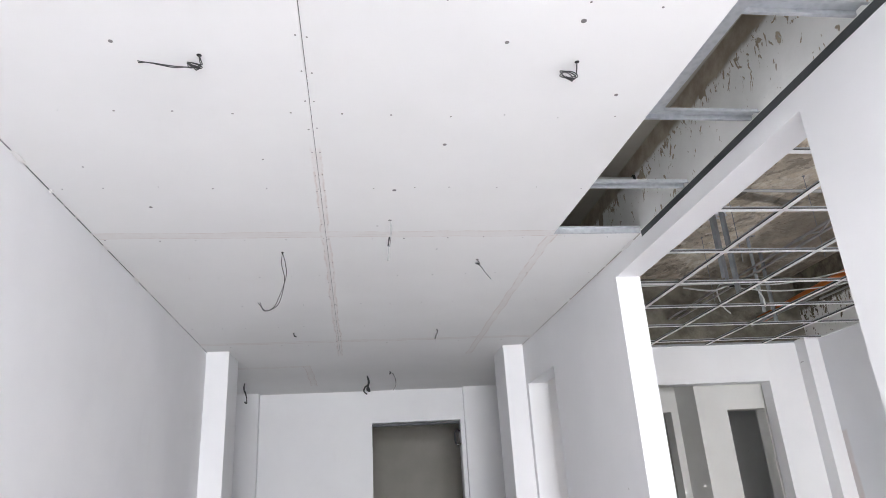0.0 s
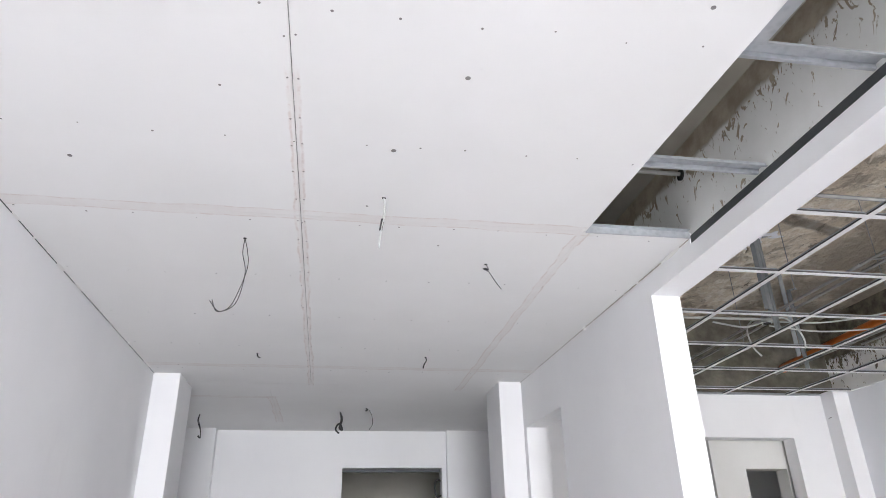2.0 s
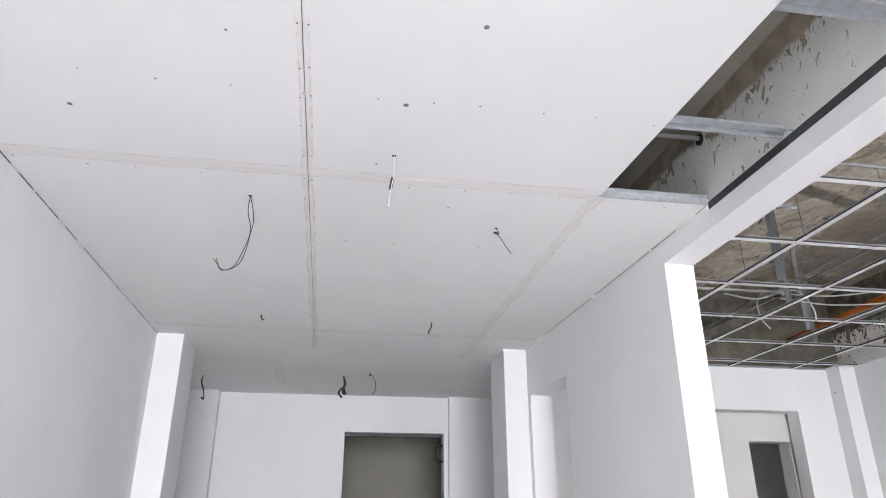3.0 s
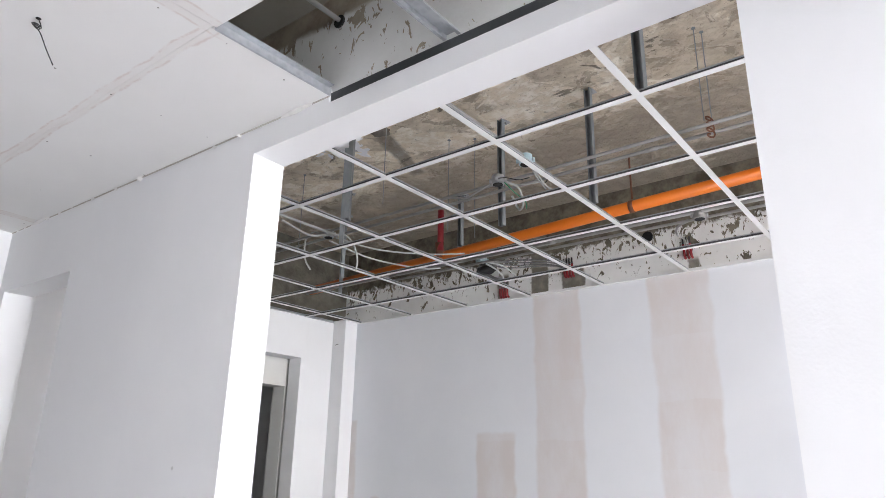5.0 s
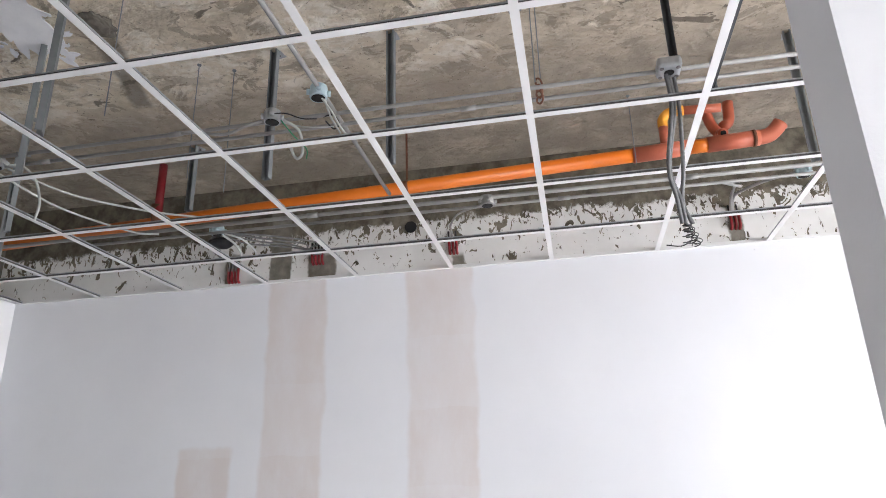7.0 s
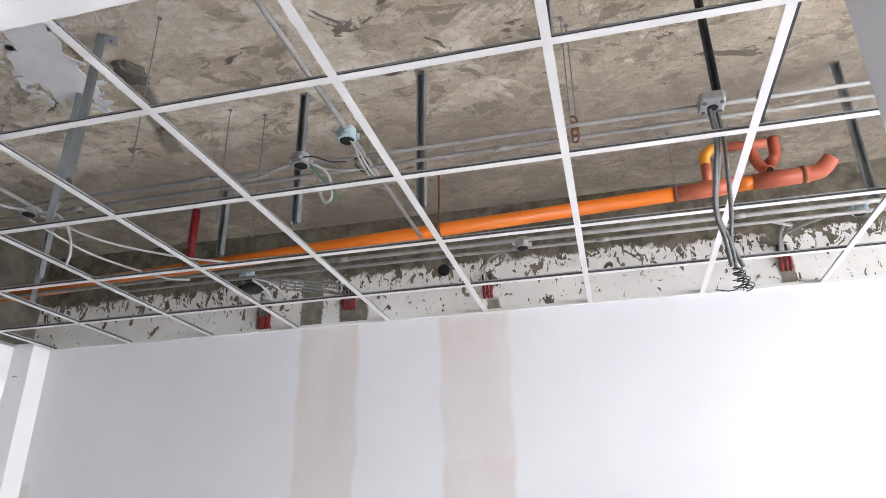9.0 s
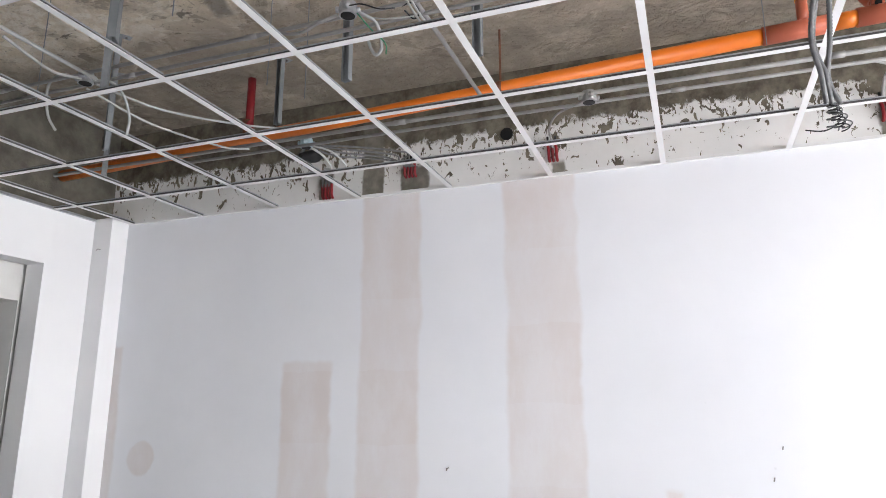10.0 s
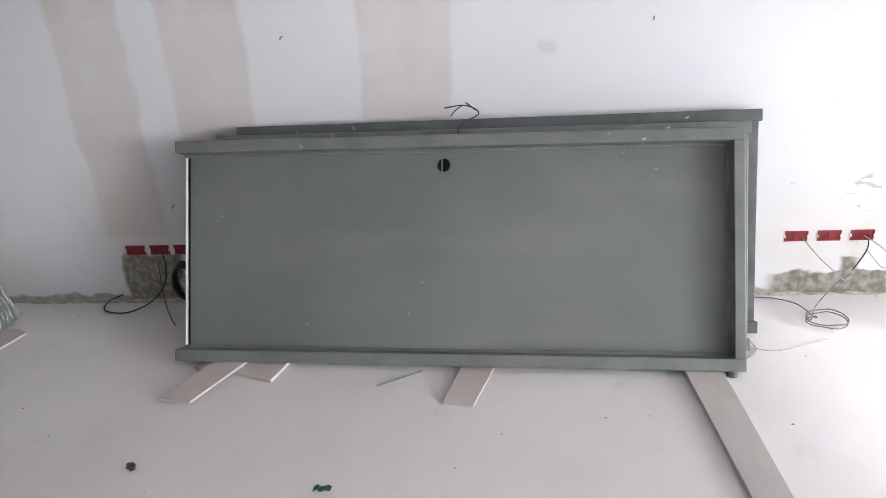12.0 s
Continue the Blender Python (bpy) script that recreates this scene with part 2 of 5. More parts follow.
def spattered_plaster(name, axis, lo):
    """Thin white plaster over concrete, chipped and spattered; bare above a ragged edge."""
    m = Nodes(name, 0.85, spec=0.2)
    z = m.axes()[2]
    along = m.axes()[1]
    hall = axis == "hall"
    rag = m.math("ADD", z, m.math("MULTIPLY", m.math("SUBTRACT", m.noise(4.5 if hall else 8, 6, 0.62 if hall else 0.7), 0.5), 0.09 if hall else 0.20))
    bare = m.ramp(rag, lo - 0.015, lo + 0.015)
    shape = m.stretch(1, 1, 0.6)
    near = m.ramp(z, lo - 0.24, lo, 0.0, 0.085)
    spat = m.math("ADD", m.math("MAXIMUM", m.noise(15, 5, 0.6, co=shape, distortion=0.9), m.math("SUBTRACT", m.noise(30, 4, 0.6, co=shape, distortion=0.8), 0.02)), near)
    edge = 0.625 if axis == "room" else 0.655
    chips = m.ramp(spat, edge, edge + 0.018)
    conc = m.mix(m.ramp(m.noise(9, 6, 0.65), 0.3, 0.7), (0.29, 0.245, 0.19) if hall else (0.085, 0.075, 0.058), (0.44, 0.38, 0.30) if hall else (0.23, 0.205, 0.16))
    white = m.mix(m.ramp(m.noise(4, 5), 0.3, 0.7), (0.74, 0.74, 0.725), (0.82, 0.82, 0.81))
    base = m.mix(m.math("MAXIMUM", chips, bare), white, conc)
    if axis == "room":
        mort = None
        wob = m.math("ADD", along, m.math("MULTIPLY", m.math("SUBTRACT", m.noise(9, 4), 0.5), 0.06))
        for y0, y1, top in ((1.05, 1.19, 3.4), (0.75, 0.93, 3.08), (-1.69, -1.61, 3.14), (-0.07, 0.0, 3.0), (1.40, 1.5, 3.12)):
            s = m.math("MULTIPLY", m.slab(wob, y0, y1, 0.008), m.ramp(z, top - 0.02, top + 0.02, 1.0, 0.0))
            mort = s if mort is None else m.math("MAXIMUM", mort, s)
        base = m.mix(mort, base, m.mix(m.ramp(m.noise(14, 5), 0.3, 0.7), (0.16, 0.15, 0.125), (0.27, 0.25, 0.215)))
    m.put("Base Color", base)
    m.bump(m.math("ADD", m.math("MULTIPLY", m.math("MAXIMUM", chips, bare), -1.0), m.math("MULTIPLY", m.noise(40, 4), 0.3)), 0.5, 0.008)
    return m.mat


def floor_screed():
    m = Nodes("dusty_floor", 0.5, spec=0.35)
    broad = m.ramp(m.noise(1.1, 6), 0.3, 0.7)
    base = m.mix(broad, (0.77, 0.745, 0.77), (0.84, 0.815, 0.84))
    base = m.mix(m.ramp(m.noise(5.5, 6, 0.7), 0.58, 0.78, 0.0, 0.4), base, (0.60, 0.555, 0.54))
    scr = m.ramp(m.noise(30, 2, co=m.stretch(0.12, 1.6, 1)), 0.70, 0.76, 0.0, 0.35)
    base = m.mix(scr, base, (0.78, 0.75, 0.75))
    specks = m.math("MULTIPLY", m.ramp(m.cells(9), 0.0, 0.05, 1.0, 0.0), m.ramp(m.noise(3.4), 0.52, 0.6))
    base = m.mix(m.math("MULTIPLY", specks, 0.5), base, (0.35, 0.32, 0.30))
    m.put("Base Color", base)
    m.put("Roughness", m.ramp(m.noise(7, 5), 0.3, 0.7, 0.38, 0.62))
    m.bump(m.noise(90, 4), 0.1, 0.003)
    return m.mat


def galvanised():
    m = Nodes("galvanised_steel", 0.42, metal=0.75)
    sp = m.cells(45)
    m.put("Base Color", m.mix(m.ramp(sp, 0.1, 0.7), (0.43, 0.45, 0.475), (0.49, 0.51, 0.535)))
    m.put("Roughness", m.ramp(m.noise(30, 3), 0.3, 0.7, 0.34, 0.52))
    return m.mat


def door_steel():
    """Grey-green primer on sheet steel, with pale scratches and dusty smears."""
    m = Nodes("grey_green_primer", 0.46, spec=0.45)
    broad = m.ramp(m.noise(1.3, 5), 0.3, 0.7)
    base = m.mix(broad, (0.140, 0.153, 0.149), (0.176, 0.190, 0.185))
    dusty = m.ramp(m.noise(3, 6, 0.6, co=m.stretch(0.45, 1, 1.6)), 0.45, 0.75, 0.0, 0.4)
    base = m.mix(dusty, base, (0.225, 0.235, 0.222))
    scr = m.math("MULTIPLY", m.ramp(m.noise(9, 2, co=m.stretch(1, 0.5, 2.2), distortion=1.5), 0.735, 0.755), m.ramp(m.noise(1.7), 0.50, 0.58))
    base = m.mix(m.math("MULTIPLY", scr, 0.55), base, (0.55, 0.55, 0.53))
    m.put("Base Color", base)
    m.put("Roughness", m.ramp(m.noise(5, 4), 0.3, 0.7, 0.38, 0.56))
    m.bump(m.noise(60, 3), 0.06, 0.002)
    return m.mat


def clear_film():
    m = Nodes("clear_plastic_film", 0.12, spec=0.6)
    m.put("Base Color", (0.85, 0.88, 0.88))
    # streaks of denser white stand in for highlights on the film
    m.put("Alpha", m.ramp(m.noise(16, 4, 0.6, co=m.stretch(1.6, 1.6, 0.5), distortion=1.0), 0.56, 0.72, 0.03, 0.24))
    m.put("Roughness", 0.10)
    m.bump(m.noise(26, 4, 0.6, co=m.stretch(1.6, 1.6, 0.5), distortion=1.4), 0.6, 0.02)
    return m.mat


FILM_GLINT = blotchy("film_glint_white", (0.74, 0.77, 0.78), (0.88, 0.90, 0.90), 30, 80, 0.22, bump=0.2, spec=0.7)
PAINT, BACK, GYPSUM, SLAB = wall_paint(), back_wall_paint(), gypsum_paper(), raw_slab()
FLOOR, ZINC, PRIMER, FILM = floor_screed(), galvanised(), door_steel(), clear_film()
PLASTER_B = spattered_plaster("spattered_plaster_room", "room", 3.23)
PLASTER_A = spattered_plaster("spattered_plaster_hall", "hall", 3.235)
RAW = blotchy("raw_plaster", (0.23, 0.215, 0.18), (0.32, 0.30, 0.26), 2.2, 40, 0.9)
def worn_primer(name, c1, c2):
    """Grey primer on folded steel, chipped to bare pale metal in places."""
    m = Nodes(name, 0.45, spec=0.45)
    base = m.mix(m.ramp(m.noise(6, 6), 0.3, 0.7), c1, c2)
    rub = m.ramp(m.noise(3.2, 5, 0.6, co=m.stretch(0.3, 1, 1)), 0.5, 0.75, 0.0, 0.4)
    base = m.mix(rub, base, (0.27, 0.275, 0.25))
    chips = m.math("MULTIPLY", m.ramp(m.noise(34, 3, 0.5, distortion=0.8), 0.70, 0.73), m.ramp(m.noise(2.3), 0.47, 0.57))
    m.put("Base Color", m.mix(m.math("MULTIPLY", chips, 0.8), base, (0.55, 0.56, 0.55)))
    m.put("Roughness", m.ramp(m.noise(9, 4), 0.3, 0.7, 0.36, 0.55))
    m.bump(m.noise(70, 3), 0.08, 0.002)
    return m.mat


RAILP = worn_primer("worn_grey_primer", (0.14, 0.155, 0.148), (0.185, 0.198, 0.19))
DARK_CONCRETE = blotchy("dark_mottled_concrete", (0.075, 0.07, 0.055), (0.24, 0.22, 0.18), 4.5, 34, 0.9, bump=0.6, dist=0.015)
LOBBY_GREY = blotchy("warm_grey_lobby", (0.60, 0.595, 0.575), (0.68, 0.675, 0.655), 1.4, 40, 0.85)
# Darker rail primer with the shade behind the doors in it; stub shares it.
DARK_SHADED_PRIMER = worn_primer("dark_shaded_primer", (0.072, 0.08, 0.083), (0.10, 0.11, 0.113))
DIM = blotchy("unpainted_render", (0.40, 0.385, 0.345), (0.48, 0.46, 0.42), 2.0, 40, 0.9)
TEE = blotchy("white_enamel", (0.76, 0.76, 0.76), (0.82, 0.82, 0.82), 5, 80, 0.4, bump=0.03)
# Dark colour puts the shade above the flanges onto the tee webs.
WEB_SHADE = blotchy("tee_web_shade", (0.085, 0.085, 0.088), (0.13, 0.13, 0.133), 5, 60, 0.6, 0.3)
STUD = blotchy("weathered_zinc_stud", (0.22, 0.24, 0.255), (0.31, 0.33, 0.345), 9, 60, 0.5, 0.45)
DARK_GROOVE = blotchy("dark_groove", (0.07, 0.075, 0.08), (0.11, 0.115, 0.12), 5, 60, 0.5, 0.3)
DARKSTEEL = blotchy("dark_steel", (0.045, 0.05, 0.055), (0.075, 0.08, 0.088), 5, 60, 0.5, 0.3)
ORANGE = blotchy("orange_pvc", (0.64, 0.145, 0.010), (0.73, 0.185, 0.016), 3, 50, 0.38, bump=0.05)
SALMON = blotchy("salmon_pvc", (0.50, 0.125, 0.068), (0.58, 0.16, 0.09), 4, 50, 0.42, bump=0.05)
YELLOW = blotchy("amber_pvc", (0.80, 0.33, 0.03), (0.88, 0.40, 0.05), 4, 50, 0.4, bump=0.05)
CONDUIT = blotchy("grey_conduit", (0.27, 0.265, 0.26), (0.40, 0.395, 0.39), 6, 60, 0.5, 0.2, bump=0.04)
CORR = blotchy("grey_corrugated_tube", (0.11, 0.11, 0.115), (0.19, 0.19, 0.19), 40, 90, 0.5, bump=0.4)
CABLE = blotchy("pale_cable_sheath", (0.40, 0.41, 0.40), (0.52, 0.53, 0.52), 8, 60, 0.45, bump=0.05)
WIRE = blotchy("black_wire_sheath", (0.018, 0.018, 0.02), (0.035, 0.035, 0.038), 8, 80, 0.45, bump=0.05)
GREENDARK = blotchy("dark_green_plastic", (0.02, 0.10, 0.06), (0.05, 0.19, 0.12), 60, 90, 0.4, bump=0.1)
GREENW = blotchy("green_wire_sheath", (0.03, 0.24, 0.11), (0.05, 0.30, 0.15), 8, 80, 0.45, bump=0.05)
REDBOX = blotchy("red_box_plastic", (0.22, 0.012, 0.018), (0.31, 0.020, 0.026), 12, 60, 0.45, bump=0.05)
REDDEEP = blotchy("deep_red_plastic", (0.13, 0.008, 0.01), (0.22, 0.014, 0.018), 30, 60, 0.5, bump=0.05)
BLUEBOX = blotchy("pale_blue_box_plastic", (0.34, 0.46, 0.51), (0.46, 0.57, 0.61), 12, 60, 0.4, bump=0.05)
RUST = blotchy("rusty_steel", (0.15, 0.06, 0.035), (0.24, 0.11, 0.065), 20, 90, 0.85, 0.2)
TILE = blotchy("pinkish_tile", (0.56, 0.49, 0.475), (0.64, 0.57, 0.555), 6, 70, 0.5, bump=0.06)
BOARDM = blotchy("pale_board", (0.56, 0.55, 0.49), (0.64, 0.62, 0.56), 4, 60, 0.8)
GREYBOARD = blotchy("grey_plank", (0.46, 0.44, 0.43), (0.55, 0.525, 0.515), 4, 60, 0.8)
DARK = blotchy("black_cavity", (0.012, 0.012, 0.012), (0.02, 0.02, 0.02), 6, 40, 0.9)
SCREW = blotchy("black_phosphate_screw", (0.17, 0.16, 0.16), (0.26, 0.25, 0.25), 40, 90, 0.5, 0.4)
FILLER = blotchy("dried_filler", (0.68, 0.665, 0.655), (0.77, 0.755, 0.745), 14, 80, 0.85, bump=0.4)
CHALK = blotchy("white_plaster_film", (0.80, 0.81, 0.84), (0.90, 0.91, 0.93), 9, 70, 0.85, bump=0.5)
RIDGE = blotchy("dusty_mortar_crumbs", (0.36, 0.32, 0.26), (0.58, 0.54, 0.47), 30, 90, 0.95, bump=0.5)
MORTAR = blotchy("grey_mortar", (0.115, 0.102, 0.085), (0.19, 0.172, 0.145), 8, 60, 0.95, bump=0.5)
GLASS = Nodes("window_glass", 0.02)
GLASS.put("Transmission Weight", 1.0)
GLASS.put("Base Color", (0.95, 0.98, 0.97))
GLASS = GLASS.mat
FRAMEM = blotchy("white_window_frame", (0.70, 0.70, 0.70), (0.76, 0.76, 0.76), 5, 60, 0.4, bump=0.03)

# ---- mesh writers ----


def link(name, bm, material, parent=None, label="", smooth=False):
    me = bpy.data.meshes.new(name)
    bm.normal_update()
    bm.to_mesh(me)
    bm.free()
    me.materials.append(material)
    if smooth:
        for p in me.polygons:
            p.use_smooth = True
    ob = new(name, me)
    if parent:
        ob.parent = parent
    if label:
        ob["label"] = label
    return ob


def part(name, bm, material, parent, label="", smooth=False):
    return link(name, bm, material, parent, label, smooth)


def thing(name, label, category, group="", kind="", m=None):
    ob = new(name)
    ob.empty_display_size = 0.05
    if m:
        ob.matrix_world = m
    return tagged(ob, label, category, group, kind)


def add_box(bm, x0, x1, y0, y1, z0, z1, bevel=0.0, m=None):
    before = set(bm.verts)
    r = bmesh.ops.create_cube(bm, size=1.0)
    for v in r["verts"]:
        v.co = Vector(((x0 + x1) / 2 + v.co.x * (x1 - x0), (y0 + y1) / 2 + v.co.y * (y1 - y0), (z0 + z1) / 2 + v.co.z * (z1 - z0)))
    if bevel:
        edges = {e for v in r["verts"] for e in v.link_edges}
        bmesh.ops.bevel(bm, geom=list(edges), offset=bevel, segments=2, affect="EDGES", profile=0.5)
    if m:
        bmesh.ops.transform(bm, matrix=m, verts=[v for v in bm.verts if v not in before])
    return bm


def boxes(*rows, bevel=0.0, m=None):
    bm = bmesh.new()
    for r in rows:
        add_box(bm, *r, bevel=bevel, m=m)
    return bm


def smooth_path(points, steps=6):
    """A Catmull-Rom line through the points."""
    pts = [Vector(p) for p in points]
    if len(pts) < 3 or steps < 2:
        return pts
    ext = [pts[0] * 2 - pts[1], *pts, pts[-1] * 2 - pts[-2]]
    out = []
    for i in range(1, len(ext) - 2):
        p0, p1, p2, p3 = ext[i - 1:i + 3]
        for k in range(steps):
            s = k / steps
            out.append(0.5 * (2 * p1 + (p2 - p0) * s + (2 * p0 - 5 * p1 + 4 * p2 - p3) * s * s + (3 * p1 - p0 - 3 * p2 + p3) * s ** 3))
    out.append(pts[-1])
    return out


def tube(points, radius, sides=8, steps=6, bm=None):
    """A round tube along a smoothed line. radius may be a list, one for each point of the line."""
    bm = bm or bmesh.new()
    line = smooth_path(points, steps)
    rings = []
    side = None
    for i, p in enumerate(line):
        d = (line[min(i + 1, len(line) - 1)] - line[max(i - 1, 0)])
        d = d.normalized() if d.length > 1e-9 else Vector((0, 0, 1))
        if side is None:
            side = d.orthogonal().normalized()
        side = (side - d * side.dot(d)).normalized() if (side - d * side.dot(d)).length > 1e-6 else d.orthogonal().normalized()
        other = d.cross(side)
        r = radius[min(i, len(radius) - 1)] if isinstance(radius, list) else radius
        rings.append([bm.verts.new(p + (side * math.cos(a) + other * math.sin(a)) * r) for a in (2 * math.pi * k / sides for k in range(sides))])
    for a, b in zip(rings, rings[1:]):
        for k in range(sides):
            bm.faces.new((a[k], a[(k + 1) % sides], b[(k + 1) % sides], b[k]))
    bm.faces.new(rings[0][::-1])
    bm.faces.new(rings[-1])
    return bm


def disc(bm, x, y, z, r, h, sides=10, down=True):
    """A short cylinder hanging from z."""
    tube([(x, y, z), (x, y, z - h if down else z + h)], r, sides, 1, bm)
    return bm


# ---- the setting ----
CEIL, SLAB_Z, GRID_Z = 2.905, 3.60, 2.91
WEST, PART_A, PART_B, EAST = -1.0, 1.748, 1.895, 4.685
NORTH_A, NORTH_B = 5.12, 3.21


def structure(name, bm, material, label="", category=""):
    return tagged(link(name, bm, material), label, category, kind="structure")


structure("floor", boxes((-3.0, 6.5, -12.0, 9.0, -0.2, 0.0)), FLOOR, "pale dusty unfinished floor with scratches", "floor")
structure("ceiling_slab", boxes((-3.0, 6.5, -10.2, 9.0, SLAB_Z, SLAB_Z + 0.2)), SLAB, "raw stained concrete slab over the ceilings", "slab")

structure("wall_west", boxes((WEST - 0.35, WEST, -5.2, 2.81, 0, SLAB_Z), (WEST - 0.35, WEST, A_SOUTH, -8.7, 0, SLAB_Z),
    (WEST - 0.35, WEST, -8.7, -5.2, 0, 0.35), (WEST - 0.35, WEST, -8.7, -5.2, 2.75, SLAB_Z), (WEST - 0.35, -1.22, 3.26, NORTH_A, 0, SLAB_Z)), PAINT, "plain white painted wall", "wall")
structure("column_west", boxes((WEST - 0.35, -0.817, 2.81, 3.26, 0, SLAB_Z), bevel=0.004), PAINT, "white painted column standing out of the wall", "column")
structure("column_east", boxes((1.525, PART_B, 2.885, 3.32, 0, SLAB_Z), bevel=0.004), PAINT, "white painted column standing out of the wall", "column")
OPEN_S, OPEN_N, OPEN_TOP = -1.085, 0.690, 2.797
SLOT_X, SLOT_Y = 1.300, 0.275
bm = boxes(
    (PART_A, PART_B, -1.7, OPEN_S, 0, 2.878), (PART_A, PART_B, OPEN_S, SLOT_Y, OPEN_TOP, 2.878), (PART_A, PART_B, SLOT_Y, OPEN_N, OPEN_TOP, 2.93),
    (PART_A, PART_B, OPEN_N, 2.06, 0, 2.93), (PART_A, PART_B, 2.06, 2.815, 2.545, 2.93), (PART_A, PART_B, 2.815, 2.884, 0, 2.93))
for v in bm.verts:
    v.co.x -= max(0.0, v.co.y - OPEN_N) * 0.021
structure("wall_partition", bm, PAINT, "white painted partition wall with a wide opening and a doorway", "wall")
structure("beam_partition", boxes((PART_A + 0.012, PART_B, A_SOUTH, SLOT_Y, 2.879, SLAB_Z), (PART_A + 0.012, PART_B, SLOT_Y, 2.88, 2.931, SLAB_Z)), PLASTER_A, "concrete beam with chipped white plaster", "beam")
structure("slab_hall", boxes((WEST, PART_A + 0.012, A_SOUTH, 2.8, 3.345, SLAB_Z)), RAW, "bare concrete slab above the hall", "slab")
structure("wall_north_hall", boxes(
    (-1.65, 0.40, NORTH_A, NORTH_A + 0.16, 0, SLAB_Z), (0.40, 1.432, NORTH_A, NORTH_A + 0.16, 2.535, SLAB_Z), (1.432, 2.4, NORTH_A, NORTH_A + 0.16, 0, SLAB_Z)),
    PAINT, "white painted end wall with a dark doorway", "wall")
structure("pilaster_west", boxes((-1.22, -0.872, 5.0, NORTH_A, 0, SLAB_Z), bevel=0.003), PAINT, "shallow white painted pilaster", "pilaster")
structure("pilaster_east", boxes((1.478, 2.0, 5.05, NORTH_A, 0, SLAB_Z), bevel=0.003), PAINT, "shallow white painted pilaster", "pilaster")
structure("wall_east_hall", boxes((1.99, 2.14, 3.32, NORTH_A, 0, SLAB_Z)), PAINT, "white painted wall behind the column", "wall")

# unlit room behind the end doorway
structure("wall_dark_room", boxes(
    (-0.35, -0.2, NORTH_A + 0.16, 7.8, 0, 3.0), (2.25, 2.4, NORTH_A + 0.16, 7.8, 0, 3.0), (-0.35, 2.4, 7.8, 7.95, 0, 3.0)), DIM, "unpainted grey render in an unlit room", "wall")
structure("ceiling_dark_room", boxes((-0.35, 2.4, NORTH_A + 0.16, 7.95, 2.9, 3.0)), DIM, "unpainted ceiling of an unlit room", "ceiling")

# Dark strip drawn where shadow lies under the head of the doorway.
structure("doorway_head_shade", boxes((0.40, 1.432, NORTH_A + 0.10, NORTH_A + 0.15, 2.505, 2.534)), DARKSTEEL, "dark strip standing in for the shadow under the doorway head", "lintel")

# room with the open grid
structure("wall_back", boxes((EAST, EAST + 0.2, B_SOUTH, 5.0, 0, GRID_Z + 0.01)), BACK, "white wall with beige putty bands and a bare mortar foot", "wall")
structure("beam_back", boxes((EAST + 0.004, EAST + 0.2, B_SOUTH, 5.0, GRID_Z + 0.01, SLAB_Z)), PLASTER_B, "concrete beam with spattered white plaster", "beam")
structure("column_corner", boxes((4.538, EAST, 3.05, NORTH_B, 0, GRID_Z + 0.02), bevel=0.004), PAINT, "white painted corner column", "column")
structure("beam_north", boxes((PART_B, EAST, NORTH_B + 0.004, NORTH_B + 0.2, GRID_Z + 0.02, SLAB_Z)), DARK_CONCRETE, "dark mottled concrete beam above the wall", "beam")
structure("wall_north_room", boxes(
    (PART_B, 2.35, NORTH_B, NORTH_B + 0.15, 0, GRID_Z + 0.02), (2.35, 4.186, NORTH_B, NORTH_B + 0.15, 2.547, GRID_Z + 0.02), (4.186, EAST, NORTH_B, NORTH_B + 0.15, 0, GRID_Z + 0.02)),
    PAINT, "white painted wall with a wide lobby opening", "wall")
structure("wall_lobby", boxes(
    (3.495, 3.80, 3.40, 3.56, 0, 2.62), (3.80, 4.19, 3.40, 3.56, 2.315, 2.62), (4.19, EAST, 3.40, 3.56, 0, 2.62),
    (3.495, 3.635, 3.56, 3.97, 0, 2.62), (2.0, 2.85, 3.81, 3.97, 0, 2.62), (2.85, 3.42, 3.81, 3.97, 2.36, 2.62), (3.42, 3.495, 3.81, 3.97, 0, 2.62)),
    LOBBY_GREY, "dull grey lobby walls with two dark doorways", "wall")
structure("ceiling_lobby", boxes((2.2, EAST, NORTH_B + 0.15, 5.0, 2.62, 2.70)), LOBBY_GREY, "dull grey lobby ceiling", "ceiling")
structure("wall_lobby_rear", boxes((2.2, EAST, 5.0, 5.15, 0, 2.7)), DIM, "unpainted render in an unlit room", "wall")

# window walls behind the camera
structure("wall_south_hall", boxes(
    (WEST - 0.35, -0.88, A_SOUTH - 0.2, A_SOUTH, 0, SLAB_Z), (1.62, PART_B, A_SOUTH - 0.2, A_SOUTH, 0, SLAB_Z),
    (-0.88, 1.62, A_SOUTH - 0.2, A_SOUTH, 2.75, SLAB_Z), (-0.88, 1.62, A_SOUTH - 0.2, A_SOUTH, 0, 0.35)), PAINT, "white painted wall with a window", "wall")
structure("wall_south_room", boxes(
    (PART_B, 2.45, B_SOUTH - 0.2, B_SOUTH, 0, SLAB_Z), (4.55, EAST + 0.2, B_SOUTH - 0.2, B_SOUTH, 0, SLAB_Z),
    (2.45, 4.55, B_SOUTH - 0.2, B_SOUTH, 2.75, SLAB_Z), (2.45, 4.55, B_SOUTH - 0.2, B_SOUTH, 0, 0.35)), PAINT, "white painted wall with a window", "wall")


